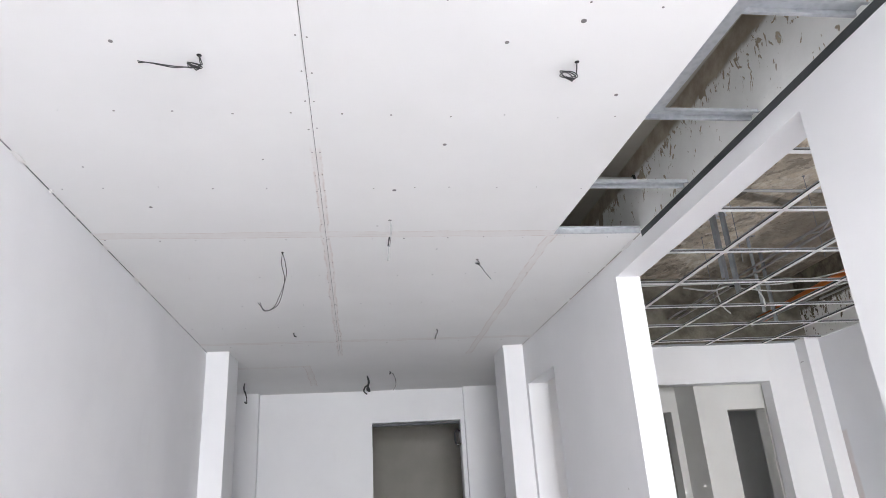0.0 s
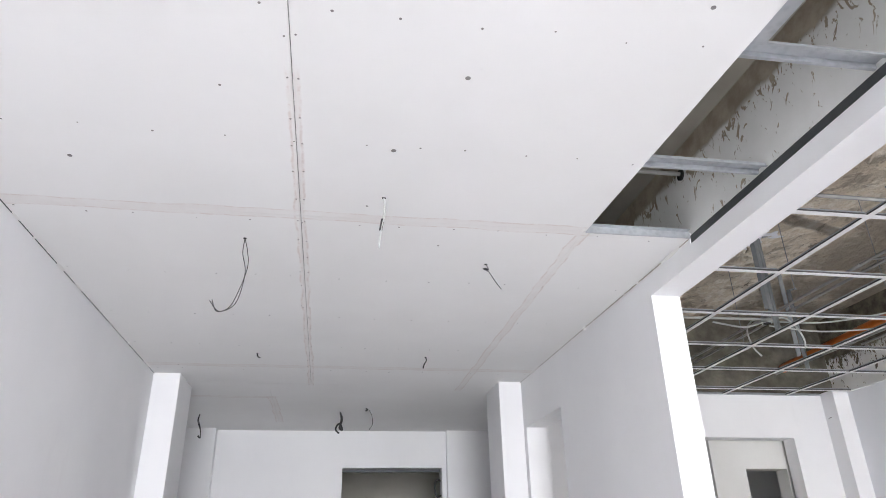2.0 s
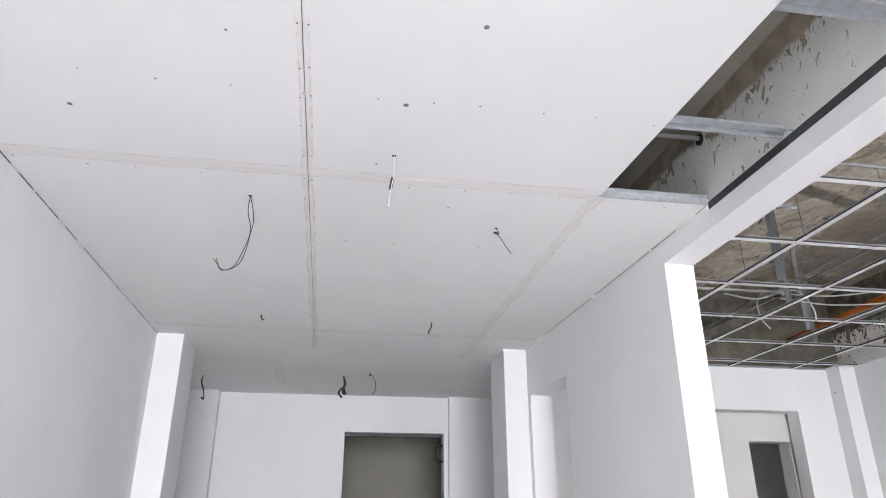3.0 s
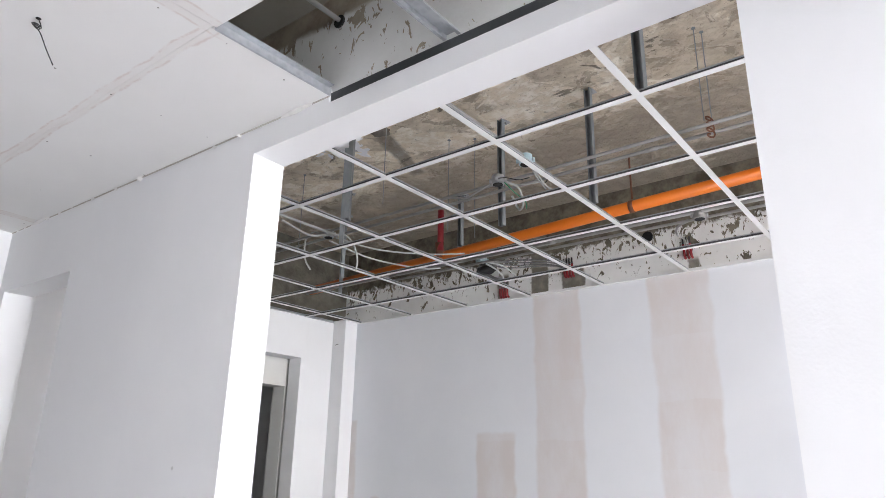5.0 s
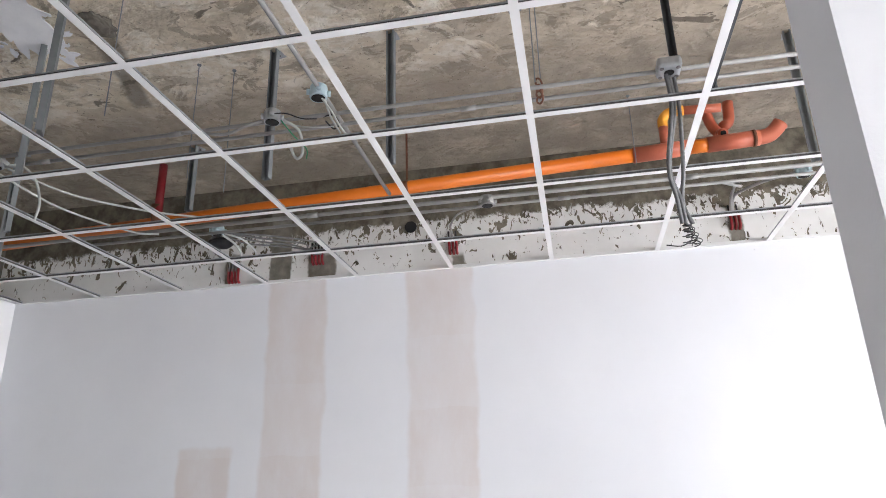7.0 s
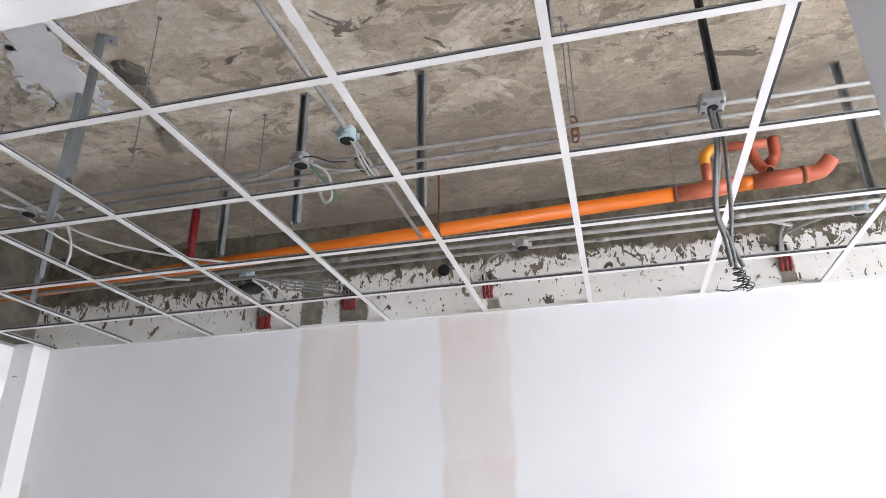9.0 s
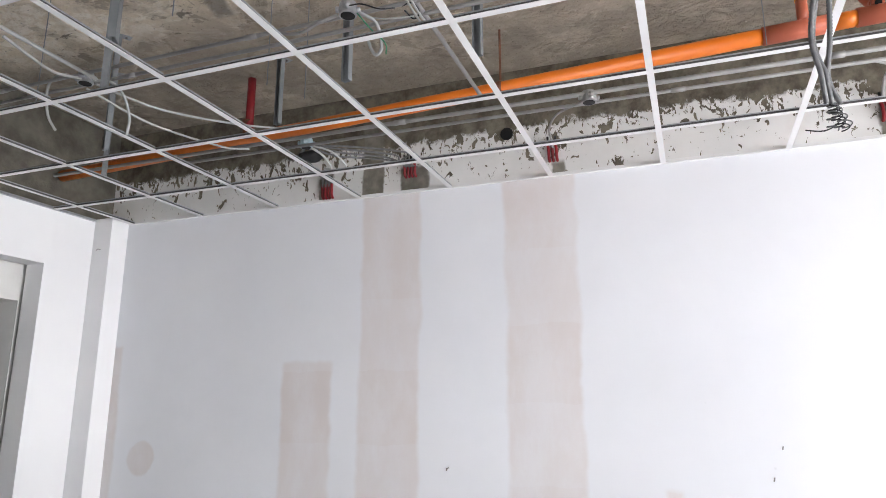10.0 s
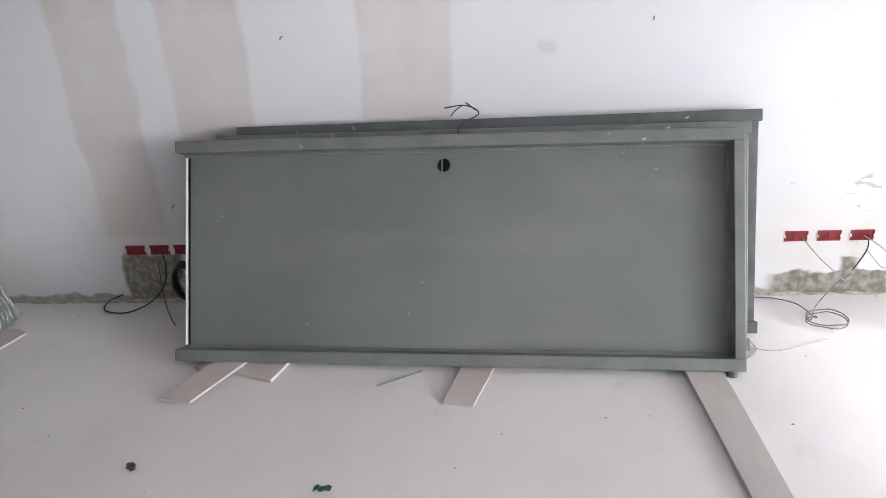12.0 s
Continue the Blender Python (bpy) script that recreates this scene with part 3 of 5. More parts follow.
def window(name, x0, x1, y, m=None):
    w = thing(name, "plain white framed window letting in daylight", "window", kind="structure", m=m)
    f = 0.05
    part("window_frame", boxes((x0, x0 + f, y - 0.14, y - 0.08, 0.35, 2.75), (x1 - f, x1, y - 0.14, y - 0.08, 0.35, 2.75),
                               (x0 + f, x1 - f, y - 0.14, y - 0.08, 0.35, 0.35 + f), (x0 + f, x1 - f, y - 0.14, y - 0.08, 2.75 - f, 2.75),
                               ((x0 + x1) / 2 - f / 2, (x0 + x1) / 2 + f / 2, y - 0.14, y - 0.08, 0.35 + f, 2.75 - f)), FRAMEM, w)
    for a, b in ((x0 + f, (x0 + x1) / 2 - f / 2), ((x0 + x1) / 2 + f / 2, x1 - f)):
        pane = part("pane", boxes((a, b, y - 0.115, y - 0.109, 0.35 + f, 2.75 - f)), GLASS, w)
        pane.visible_shadow = False


window("window_1", -0.88, 1.62, A_SOUTH)
window("window_2", 2.45, 4.55, B_SOUTH)
# unseen window added to hold the west lamp
window("added_window_west", -1.75, 1.75, 0.0, pose(WEST, -6.95, 0, 0, 0, -90))

# ---- gypsum ceiling of the hall, in one mesh of boards ----
bm = bmesh.new()
T = 0.0125
g = 0.0013
SX, Y1, Y2, RX = 0.092, 0.262, 2.560, 1.262
rows = [
    (WEST, SX - g, A_SOUTH, Y1), (SX + g, SLOT_X, A_SOUTH, Y1),
    (WEST, SX - g, Y1 + 0.001, Y2), (SX + g, RX, Y1 + 0.001, Y2), (RX + 0.001, PART_A, SLOT_Y, Y2),
    (WEST, SX - g, Y2 + 0.001, 2.81), (SX + g, RX, Y2 + 0.001, 3.07), (RX + 0.001, PART_A, Y2 + 0.001, 2.885),
    (-0.817, SX - g, 2.81, 3.07), (RX + 0.001, 1.525, 2.885, 3.07), (-0.817, 1.525, 3.071, 3.32),
    (-1.22, -0.232, 3.32, 3.55), (-0.231, 1.99, 3.32, 4.62), (-1.22, -0.232, 3.551, 4.62), (-1.22, 1.99, 4.621, NORTH_A)]
for x0, x1, y0, y1 in rows:
    add_box(bm, x0, x1, y0, y1, CEIL, CEIL + T)
for v in bm.verts:
    if abs(v.co.x - SLOT_X) < 1e-4:
        v.co.x = 1.272 + 0.034 * (Y1 - v.co.y)
structure("ceiling_hall", bm, GYPSUM, "unpainted gypsum board ceiling with taped joints and screws", "ceiling")
# joists above the boards, which close the joints
joists = thing("ceiling_frame", "galvanised steel channels carrying the gypsum boards", "ceiling frame", kind="structure")
part("furring_channel", boxes((0.062, 0.122, A_SOUTH, 3.2, CEIL + T + 0.001, CEIL + T + 0.028)), DARKSTEEL, joists)
for k in range(-15, 9):
    y = -0.27 + 0.585 * k
    if y < A_SOUTH + 0.2 or y > 4.9:
        continue
    x1 = PART_A + 0.003 if y < SLOT_Y else (PART_A if y < 2.85 else 1.50)
    # an open C section: web, two flanges
    c = boxes((WEST + 0.01 if y < 2.8 else -0.80, x1, y - 0.024, y + 0.024, CEIL + 0.030, CEIL + 0.031),
              (WEST + 0.01 if y < 2.8 else -0.80, x1, y - 0.024, y - 0.022, CEIL + 0.0135, CEIL + 0.030),
              (WEST + 0.01 if y < 2.8 else -0.80, x1, y + 0.022, y + 0.024, CEIL + 0.0135, CEIL + 0.030),
              (WEST + 0.01 if y < 2.8 else -0.80, x1, y - 0.034, y - 0.024, CEIL + 0.0135, CEIL + 0.0145),
              (WEST + 0.01 if y < 2.8 else -0.80, x1, y + 0.024, y + 0.034, CEIL + 0.0135, CEIL + 0.0145))
    part("cross_channel", c, ZINC, joists)
part("slot_end_channel", boxes((1.275, PART_A + 0.003, SLOT_Y - 0.004, SLOT_Y + 0.001, CEIL - 0.001, CEIL + 0.03), (1.275, PART_A - 0.008, SLOT_Y - 0.030, SLOT_Y - 0.004, CEIL + 0.028, CEIL + 0.030)), ZINC, joists)
bm = boxes((0.001, 0.045, A_SOUTH, -0.90, CEIL + 0.003, CEIL + 0.005), (0.001, 0.003, A_SOUTH, -0.90, CEIL + 0.005, CEIL + 0.035))
for v in bm.verts:
    v.co.x += 1.272 + 0.034 * (Y1 - v.co.y)
part("slot_edge_channel", bm, ZINC, joists)
# The groove above the wall is a flat strip with its shade as colour.
part("wall_edge_strip", boxes((PART_A + 0.006, PART_A + 0.010, A_SOUTH, SLOT_Y, 2.880, 2.918)), DARK_GROOVE, joists, "dark strip standing in for the shaded groove above the wall")

# screws of the boards
screws = tagged(link("ceiling_screws", bmesh.new(), SCREW), "countersunk dark screws in the gypsum boards", "screws", kind="stuff")
bm = bmesh.new()
rnd = random.Random(4)
for k in range(-7, 9):
    y = -0.27 + 0.585 * k
    if y < -3.6 or y > 3.0:
        continue
    x = WEST + 0.05
    while x < (SLOT_X if y < 0.3 else PART_A) - 0.03:
        disc(bm, x + rnd.uniform(-0.02, 0.02), y + rnd.uniform(-0.012, 0.012), CEIL + 0.0005, rnd.uniform(0.0022, 0.0044), 0.001, 8)
        x += rnd.uniform(0.17, 0.23)
y = -3.6
while y < 3.2:
    for dx in (-0.016, 0.017):
        disc(bm, SX + dx + rnd.uniform(-0.003, 0.003), y + rnd.uniform(-0.01, 0.01), CEIL + 0.0005, 0.0034, 0.001, 8)
    y += rnd.uniform(0.15, 0.2)
for n in range(6):
    disc(bm, rnd.uniform(WEST + 0.2, SLOT_X - 0.1), rnd.uniform(-2.2, 2.6), CEIL + 0.0005, rnd.uniform(0.003, 0.005), 0.001, 8)
for x, y, r in ((-0.651, -0.081, 0.008), (-0.449, -1.222, 0.007), (0.585, -0.648, 0.008), (0.411, -0.248, 0.009), (0.909, -1.371, 0.009), (0.702, -1.265, 0.007), (1.144, -1.0, 0.007)):
    disc(bm, x, y, CEIL + 0.0005, r, 0.0015, 10)
bm.to_mesh(screws.data)
bm.free()

# crumbs of filler along the joint of ceiling and walls
bm = bmesh.new()
for wall_x, y0, y1, out in ((WEST, -3.0, 2.8, 1), (PART_A, 0.45, 2.85, -1), (-0.817, 2.85, 3.25, 1), (1.525, 2.9, 3.3, -1)):
    y = y0
    while y < y1:
        ln = rnd.uniform(0.02, 0.11) if rnd.random() < 0.4 else rnd.uniform(0.008, 0.025)
        w = rnd.uniform(0.006, 0.021) if out < 0 else rnd.uniform(0.005, 0.016)
        before = len(bm.verts)
        bmesh.ops.create_icosphere(bm, subdivisions=1, radius=1.0)
        bm.verts.ensure_lookup_table()
        for v in bm.verts[before:]:
            s = rnd.uniform(0.75, 1.2)
            v.co = Vector((wall_x - (0.021 * max(0.0, y - OPEN_N) if out < 0 and wall_x > 1.6 else 0.0) + out * 0.002 + v.co.x * w * s, y + v.co.y * ln * s, CEIL + v.co.z * w * 0.8 * s))
        y += rnd.uniform(0.04, 0.22) if out < 0 else rnd.uniform(0.04, 0.28)
tagged(link("filler_crumbs", bm, FILLER), "rough dried filler along the edge of the ceiling", "filler", kind="stuff")

# shadow joint along the wall
structure("trim", boxes((WEST - 0.001, WEST + 0.003, A_SOUTH, 2.81, CEIL - 0.004, CEIL - 0.0005)), DARK_GROOVE, "thin dark gap along the edge of the ceiling", "trim")

bm = boxes((PART_A - 0.003, PART_A + 0.002, SLOT_Y, 2.885, CEIL - 0.0045, CEIL - 0.0005))
for v in bm.verts:
    v.co.x -= max(0.0, v.co.y - OPEN_N) * 0.021
structure("trim_partition", bm, DIM, "thin brown gap along the edge of the ceiling", "trim")

# conduit through the beam inside the open slot
tagged(link("slot_conduit", tube([(1.0, 0.262, 3.222), (PART_A + 0.02, 0.262, 3.222)], 0.010, 10, 1), CONDUIT, smooth=True), "grey conduit running into the concrete beam", "conduit")
tagged(link("slot_conduit_hole", tube([(PART_A + 0.004, 0.262, 3.217), (PART_A + 0.016, 0.262, 3.217)], 0.026, 12, 1), DARK), "dark hole broken into the beam round the conduit", "hole", kind="structure")

# ---- wires hanging from the hall's ceiling ----


def ceiling_wire(points, label, r=0.0017, twin=0.0, material=None, tips=True):
    w = thing("ceiling_wire", label, "wire", "loose lamp wires in the ceiling")
    part("strand", tube(points, r, 6, 6), material or WIRE, w, smooth=True)
    if twin:
        q = [(x + twin * math.sin(i * 1.1 + 0.4), y + twin * math.cos(i * 1.7), z + 0.004 * math.sin(i)) for i, (x, y, z) in enumerate(points)]
        q[0] = points[0]
        part("strand", tube(q, r, 6, 6), material or WIRE, w, smooth=True)
    x, y, z = points[0]
    bm = bmesh.new()
    disc(bm, x, y, CEIL + 0.001, 0.008, 0.0015, 10)
    part("outlet_hole", bm, DARK, w)
    return w


def coil_points(cx, cy, cz, r, turns, tall, lead):
    pts = list(lead)
    for i in range(int(turns * 8)):
        a = i / 8 * 2 * math.pi
        pts.append((cx + r * math.cos(a) * (0.8 + 0.2 * math.sin(i)), cy + r * math.sin(a * 1.05), cz + r * math.sin(a) * 0.35 - tall * i / (turns * 8)))
    return pts


C = CEIL
ceiling_wire([(-0.145, 0.499, C), (-0.150, 0.519, C - 0.06), (-0.135, 0.539, C - 0.13), (-0.150, 0.589, C - 0.20), (-0.180, 0.629, C - 0.255), (-0.240, 0.649, C - 0.275), (-0.280, 0.629, C - 0.235)],
             "twin black lamp wire hanging in a hook from the ceiling", twin=0.02)
ceiling_wire([(0.405, 0.081, C), (0.407, 0.088, C - 0.05), (0.397, 0.093, C - 0.12), (0.393, 0.103, C - 0.20)], "short white twin wire with black tape hanging from the ceiling", 0.0022, 0.006, CABLE)
tagged(link("tape_band", tube([(0.403, 0.090, C - 0.085), (0.396, 0.095, C - 0.13)], 0.0065, 8, 1), WIRE), "black insulating tape wound round a wire", "tape")
ceiling_wire(coil_points(0.927, 0.662, C - 0.016, 0.016, 2.5, 0.01, [(0.927, 0.655, C)]) + [(0.945, 0.675, C - 0.03), (0.975, 0.685, C - 0.07), (1.005, 0.695, C - 0.105)], "short black wire with a knot at the ceiling")
ceiling_wire([(-0.241, 2.246, C), (-0.237, 2.250, C - 0.02), (-0.220, 2.250, C - 0.03)], "stub of black wire in the ceiling", 0.004)
ceiling_wire([(0.865, 2.249, C), (0.871, 2.256, C - 0.02), (0.855, 2.256, C - 0.05), (0.849, 2.256, C - 0.075)], "short bent black wire in the ceiling", 0.004)
ceiling_wire(coil_points(-0.232, -1.150, C - 0.022, 0.022, 2, 0.008, [(-0.216, -1.166, C)]) + [(-0.262, -1.148, C - 0.03), (-0.30, -1.150, C - 0.028), (-0.36, -1.155, C - 0.022), (-0.392, -1.15, C - 0.02)], "black lamp wire curled below the ceiling", twin=0.005)
ceiling_wire(coil_points(0.925, -1.145, C - 0.024, 0.034, 3.4, 0.008, [(0.948, -1.178, C)]), "coiled black lamp wire below the ceiling", 0.0018)
ceiling_wire([(0.340, 4.130, C), (0.350, 4.140, C - 0.07), (0.335, 4.140, C - 0.14), (0.365, 4.140, C - 0.16), (0.340, 4.140, C - 0.10), (0.305, 4.140, C - 0.15), (0.330, 4.140, C - 0.19)], "bundle of black wires below the ceiling", 0.007, 0.01)
ceiling_wire([(0.600, 4.050, C), (0.625, 4.060, C - 0.05), (0.630, 4.070, C - 0.12), (0.600, 4.070, C - 0.17)], "thin looped black wire below the ceiling", 0.003)
ceiling_wire([(0.566, 3.950, C), (0.575, 3.950, C - 0.015), (0.560, 3.950, C - 0.025)], "stub of black wire in the ceiling", 0.006)
ceiling_wire([(-0.920, 4.300, C), (-0.930, 4.300, C - 0.06), (-0.900, 4.300, C - 0.14), (-0.890, 4.300, C - 0.21), (-0.910, 4.300, C - 0.19)], "thin black wire hanging beside the column", 0.004, 0.008)

tagged(link("doorway_cable", tube([(1.428, 5.19, 2.41), (1.395, 5.19, 2.425), (1.365, 5.19, 2.38), (1.37, 5.19, 2.29), (1.395, 5.19, 2.25), (1.428, 5.19, 2.265)], 0.010, 7, 5), WIRE, smooth=True), "dark cable looped out of the jamb of the unlit doorway", "cable")

# ---- open ceiling grid of the room ----
grid = thing("ceiling_grid", "white suspended ceiling grid of tee bars without tiles", "ceiling grid", kind="structure")


def tee_bar(x0, x1, y0, y1, lift=0.0):
    """An inverted tee: white face flange, thin web and bulb."""
    z = GRID_Z + lift
    w, t = 0.0138, 0.0008
    along_x = (x1 - x0) > (y1 - y0)
    bm = bmesh.new()
    if along_x:
        c = (y0 + y1) / 2
        add_box(bm, x0, x1, c - w, c + w, z, z + 0.0015)
        web = boxes((x0, x1, c - t, c + t, z + 0.0016, z + 0.016))
        bulb = boxes((x0, x1, c - 0.0032, c + 0.0032, z + 0.016, z + 0.021))
    else:
        c = (x0 + x1) / 2
        add_box(bm, c - w, c + w, y0, y1, z, z + 0.0015)
        web = boxes((c - t, c + t, y0, y1, z + 0.0016, z + 0.016))
        bulb = boxes((c - 0.0032, c + 0.0032, y0, y1, z + 0.016, z + 0.021))
    bar = part("tee_bar", bm, TEE, grid)
    part("tee_web", web, WEB_SHADE, bar, "steel web coloured dark for the shade above the flange")
    part("tee_bulb", bulb, ZINC, bar, "bare zinc bulb along the top of the bar")


JS = [j for j in range(-1, 20)]
for r in range(4):
    x = 2.4 + 0.6 * r
    tee_bar(x - 0.012, x + 0.012, B_SOUTH, NORTH_B)
for j in JS:
    y = 2.4 - 0.6 * j
    edges = [PART_B] + [2.4 + 0.6 * r for r in range(4)] + [EAST if y < 3.04 else 4.538]
    for i, (a, b) in enumerate(zip(edges, edges[1:])):
        tee_bar(a + (0.012 if i else 0), b - (0.012 if i < 4 else 0), y - 0.012, y + 0.012, 0.0)
W = 0.022
part("wall_edge_strip", boxes((EAST - W, EAST, B_SOUTH, 3.045, GRID_Z - 0.001, GRID_Z + 0.0008), (EAST - 0.0012, EAST, B_SOUTH, 3.045, GRID_Z + 0.0008, GRID_Z + 0.022)), TEE, grid)
part("wall_edge_strip", boxes((PART_B, 4.538, NORTH_B - W, NORTH_B, GRID_Z - 0.001, GRID_Z + 0.0008), (PART_B, 4.538, NORTH_B - 0.0012, NORTH_B, GRID_Z + 0.0008, GRID_Z + 0.022)), ZINC, grid)
part("wall_edge_strip", boxes((PART_B, PART_B + W, B_SOUTH, NORTH_B - W, GRID_Z - 0.001, GRID_Z + 0.0008), (PART_B, PART_B + 0.0012, B_SOUTH, NORTH_B - W, GRID_Z + 0.0008, GRID_Z + 0.022)), TEE, grid)


def hanger(x, y, top=SLAB_Z, low=GRID_Z + 0.03, w=0.042, d=0.024, turn=0, material=None):
    """A C-stud hanger with a bent foot fixed to the slab."""
    h = thing("ceiling_hanger", "galvanised steel stud hanging from the slab to the grid", "hanger", "studs carrying the grid", m=pose(x, y, 0, 0, 0, turn))
    t = 0.0012
    part("stud", boxes((-w / 2, w / 2, -t, t, low, top), (-w / 2, -w / 2 + t, t, d, low, top), (w / 2 - t, w / 2, t, d, low, top),
                       (-w / 2 + t, -w / 2 + 0.008, d - t, d, low, top), (w / 2 - 0.008, w / 2 - t, d - t, d, low, top)), material or STUD, h)
    part("foot_plate", boxes((-w / 2 - 0.004, w / 2 + 0.004, -0.05, t, top - 0.0025, top)), ZINC, h)
    bm = bmesh.new()
    disc(bm, 0, -0.026, top - 0.0025, 0.006, 0.006, 8)
    part("anchor_bolt", bm, SCREW, h)
    return h


for x, y, turn in ((2.745, 1.19, 35), (3.32, 0.56, 80), (3.31, 0.0, 85), (3.05, 1.555, 40), (3.90, 2.45, 40), (3.57, 2.09, 60), (3.72, -1.77, 75), (2.46, -0.60, 80)):
    hanger(x, y, w=0.055 if x < 3.2 and y > 1 else 0.036, turn=turn)
hanger(4.08, 1.41, low=3.19, turn=70)
hanger(3.09, -1.135, low=3.12, w=0.03, turn=80, material=DARKSTEEL)
carrier = thing("carrier_channel", "perforated dark steel angle lying over the grid", "channel")
part("angle_leg", boxes((1.95, 3.02, -1.236, -1.216, GRID_Z + 0.030, GRID_Z + 0.032), (1.95, 3.02, -1.236, -1.234, GRID_Z + 0.032, GRID_Z + 0.062)), DARKSTEEL, carrier)
part("end_plate", boxes((3.0, 3.035, -1.245, -1.241, GRID_Z + 0.022, GRID_Z + 0.15)), STUD, carrier, "pale end plate")


def rod(x, y, low, top=SLAB_Z, r=0.0024):
    w = thing("hanger_rod", "thin steel rod hanging from the slab", "rod", "thin hanger rods", m=pose(x, y, 0))
    part("shaft", tube([(0, 0, low), (0, 0, top)], r, 6, 1), STUD, w)
    bm = bmesh.new()
    disc(bm, 0, 0, top, 0.010, 0.004, 8)
    part("washer", bm, STUD, w)


for x, y, low in ((3.33, 0.96, 3.0), (3.41, 0.82, 2.95), (3.11, -0.625, 3.12), (3.16, -0.645, 3.12), (2.7, 0.9, 2.95), (3.15, 2.1, 3.0), (4.1, -1.08, 3.2)):
    rod(x, y, low)

# ---- services above the grid ----


def conduit(points, r, label, material=None, joints=()):
    w = thing("conduit", label, "conduit", "conduits above the grid")
    part("pipe", tube(points, r, 10, 1), material or CONDUIT, w, smooth=True)
    for y in joints:
        x, z = points[0][0], points[0][2]
        part("coupling", tube([(x, y - 0.03, z), (x, y + 0.03, z)], r * 1.3, 10, 1), material or CONDUIT, w, smooth=True)
    return w


conduit([(3.125, -3.3, 3.105), (3.125, 2.9, 3.105)], 0.0085, "straight grey conduit hung above the grid", joints=(-2.2, 0.9, 2.3))
conduit([(3.205, -3.3, 3.100), (3.205, 2.9, 3.100)], 0.0085, "straight grey conduit hung above the grid", joints=(-0.35, 1.6))
conduit([(3.93, -3.3, 3.02), (3.93, 2.9, 3.02)], 0.0105, "straight grey conduit hung above the grid", joints=(-1.3, 0.6, 2.0))
conduit([(4.01, -3.3, 3.01), (4.01, 2.0, 3.01)], 0.0085, "straight grey conduit hung above the grid", joints=(-0.7,))
conduit([(2.0, 0.185, 3.115), (3.94, 0.185, 3.10)], 0.0095, "grey conduit crossing the room above the grid")
conduit([(2.3, 1.68, 3.05), (3.15, 1.74, 3.08)], 0.008, "thin grey conduit above the grid", CABLE)


def round_box(x, y, z, material, label, r=0.034, knobs=4):
    b = thing("junction_box", label, "junction box", "junction boxes above the grid", m=pose(x, y, z))
    bm = bmesh.new()
    tube([(0, 0, 0.03), (0, 0, 0.024), (0, 0, -0.02)], [r * 0.94, r, r], 18, 1, bm)
    part("box_body", bm, material, b, smooth=False)
    bm = bmesh.new()
    disc(bm, 0, 0, -0.0205, r * 0.80, 0.002, 18)
    part("box_mouth", bm, DARK, b, "dark open mouth")
    for k in range(knobs):
        a = k * 2 * math.pi / knobs + 0.4
        part("spigot", tube([(r * 0.9 * math.cos(a), r * 0.9 * math.sin(a), 0.003), (r * 1.35 * math.cos(a), r * 1.35 * math.sin(a), 0.003)], 0.012, 10, 1), material, b, smooth=True)
    return b


round_box(3.095, 0.446, 3.104, ZINC, "round steel junction box with open mouth on a conduit")
round_box(2.96, 0.194, 3.098, BLUEBOX, "round pale blue junction box on a conduit")
round_box(3.163, 1.82, 3.10, ZINC, "round steel junction box with open mouth on a conduit")
round_box(3.95, -0.32, 3.005, CONDUIT, "round grey junction box on a conduit", 0.034)
round_box(4.04, 1.20, 3.03, BLUEBOX, "round pale blue junction box with cables")
round_box(4.10, -1.85, 3.06, BLUEBOX, "round pale blue junction box with cables")

sq = thing("junction_box", "square galvanised junction box with rounded lugs above the grid", "junction box", "junction boxes above the grid", m=pose(3.10, -1.114, 3.10))
part("box_body", boxes((-0.044, 0.044, -0.044, 0.044, -0.02, 0.025), bevel=0.012), ZINC, sq)
for a, c in ((-0.029, -0.029), (0.029, 0.029), (-0.029, 0.029), (0.029, -0.029)):
    part("lug_screw", disc(bmesh.new(), a, c, -0.020, 0.008, 0.003, 8), SCREW, sq)
part("knockout", disc(bmesh.new(), 0, 0, -0.020, 0.018, 0.003, 12), DARK, sq)

tie = thing("pipe_tie", "rusty wire tie binding conduits to hanging rods", "tie", m=pose(3.155, -0.637, 3.11))
pts = [(0.035 * math.cos(i * 0.9) , 0.012 * math.sin(i * 0.9), 0.045 - i * 0.004) for i in range(26)]
part("wire_wrap", tube(pts, 0.004, 6, 3), RUST, tie, smooth=True)


def loose_cable(points, label, r=0.006, material=None, group="loose cables above the grid"):
    return tagged(link("cable", tube(points, r, 7, 6), material or CABLE, smooth=True), label, "cable", group)


loose_cable([(3.10, 0.49, 3.10), (3.08, 0.56, 3.07), (3.10, 0.64, 3.06), (3.125, 0.72, 3.08), (3.125, 0.78, 3.10)], "grey flexible conduit bending out of a junction box", 0.0062, CONDUIT)
loose_cable([(3.10, 0.40, 3.09), (3.13, 0.35, 3.06), (3.15, 0.335, 3.01), (3.17, 0.34, 2.965), (3.18, 0.365, 2.95), (3.18, 0.385, 2.975), (3.16, 0.40, 3.03)], "pale cable looping down from a junction box", 0.0062)
loose_cable([(3.10, 0.41, 3.09), (3.13, 0.365, 3.03), (3.16, 0.32, 2.98), (3.18, 0.325, 2.945)], "green wire hanging from a junction box", 0.0026, GREENW)
loose_cable([(3.06, 0.42, 3.10), (3.04, 0.36, 3.08), (3.06, 0.30, 3.06), (3.09, 0.25, 3.07)], "black wire curling out of a junction box", 0.0028, WIRE)
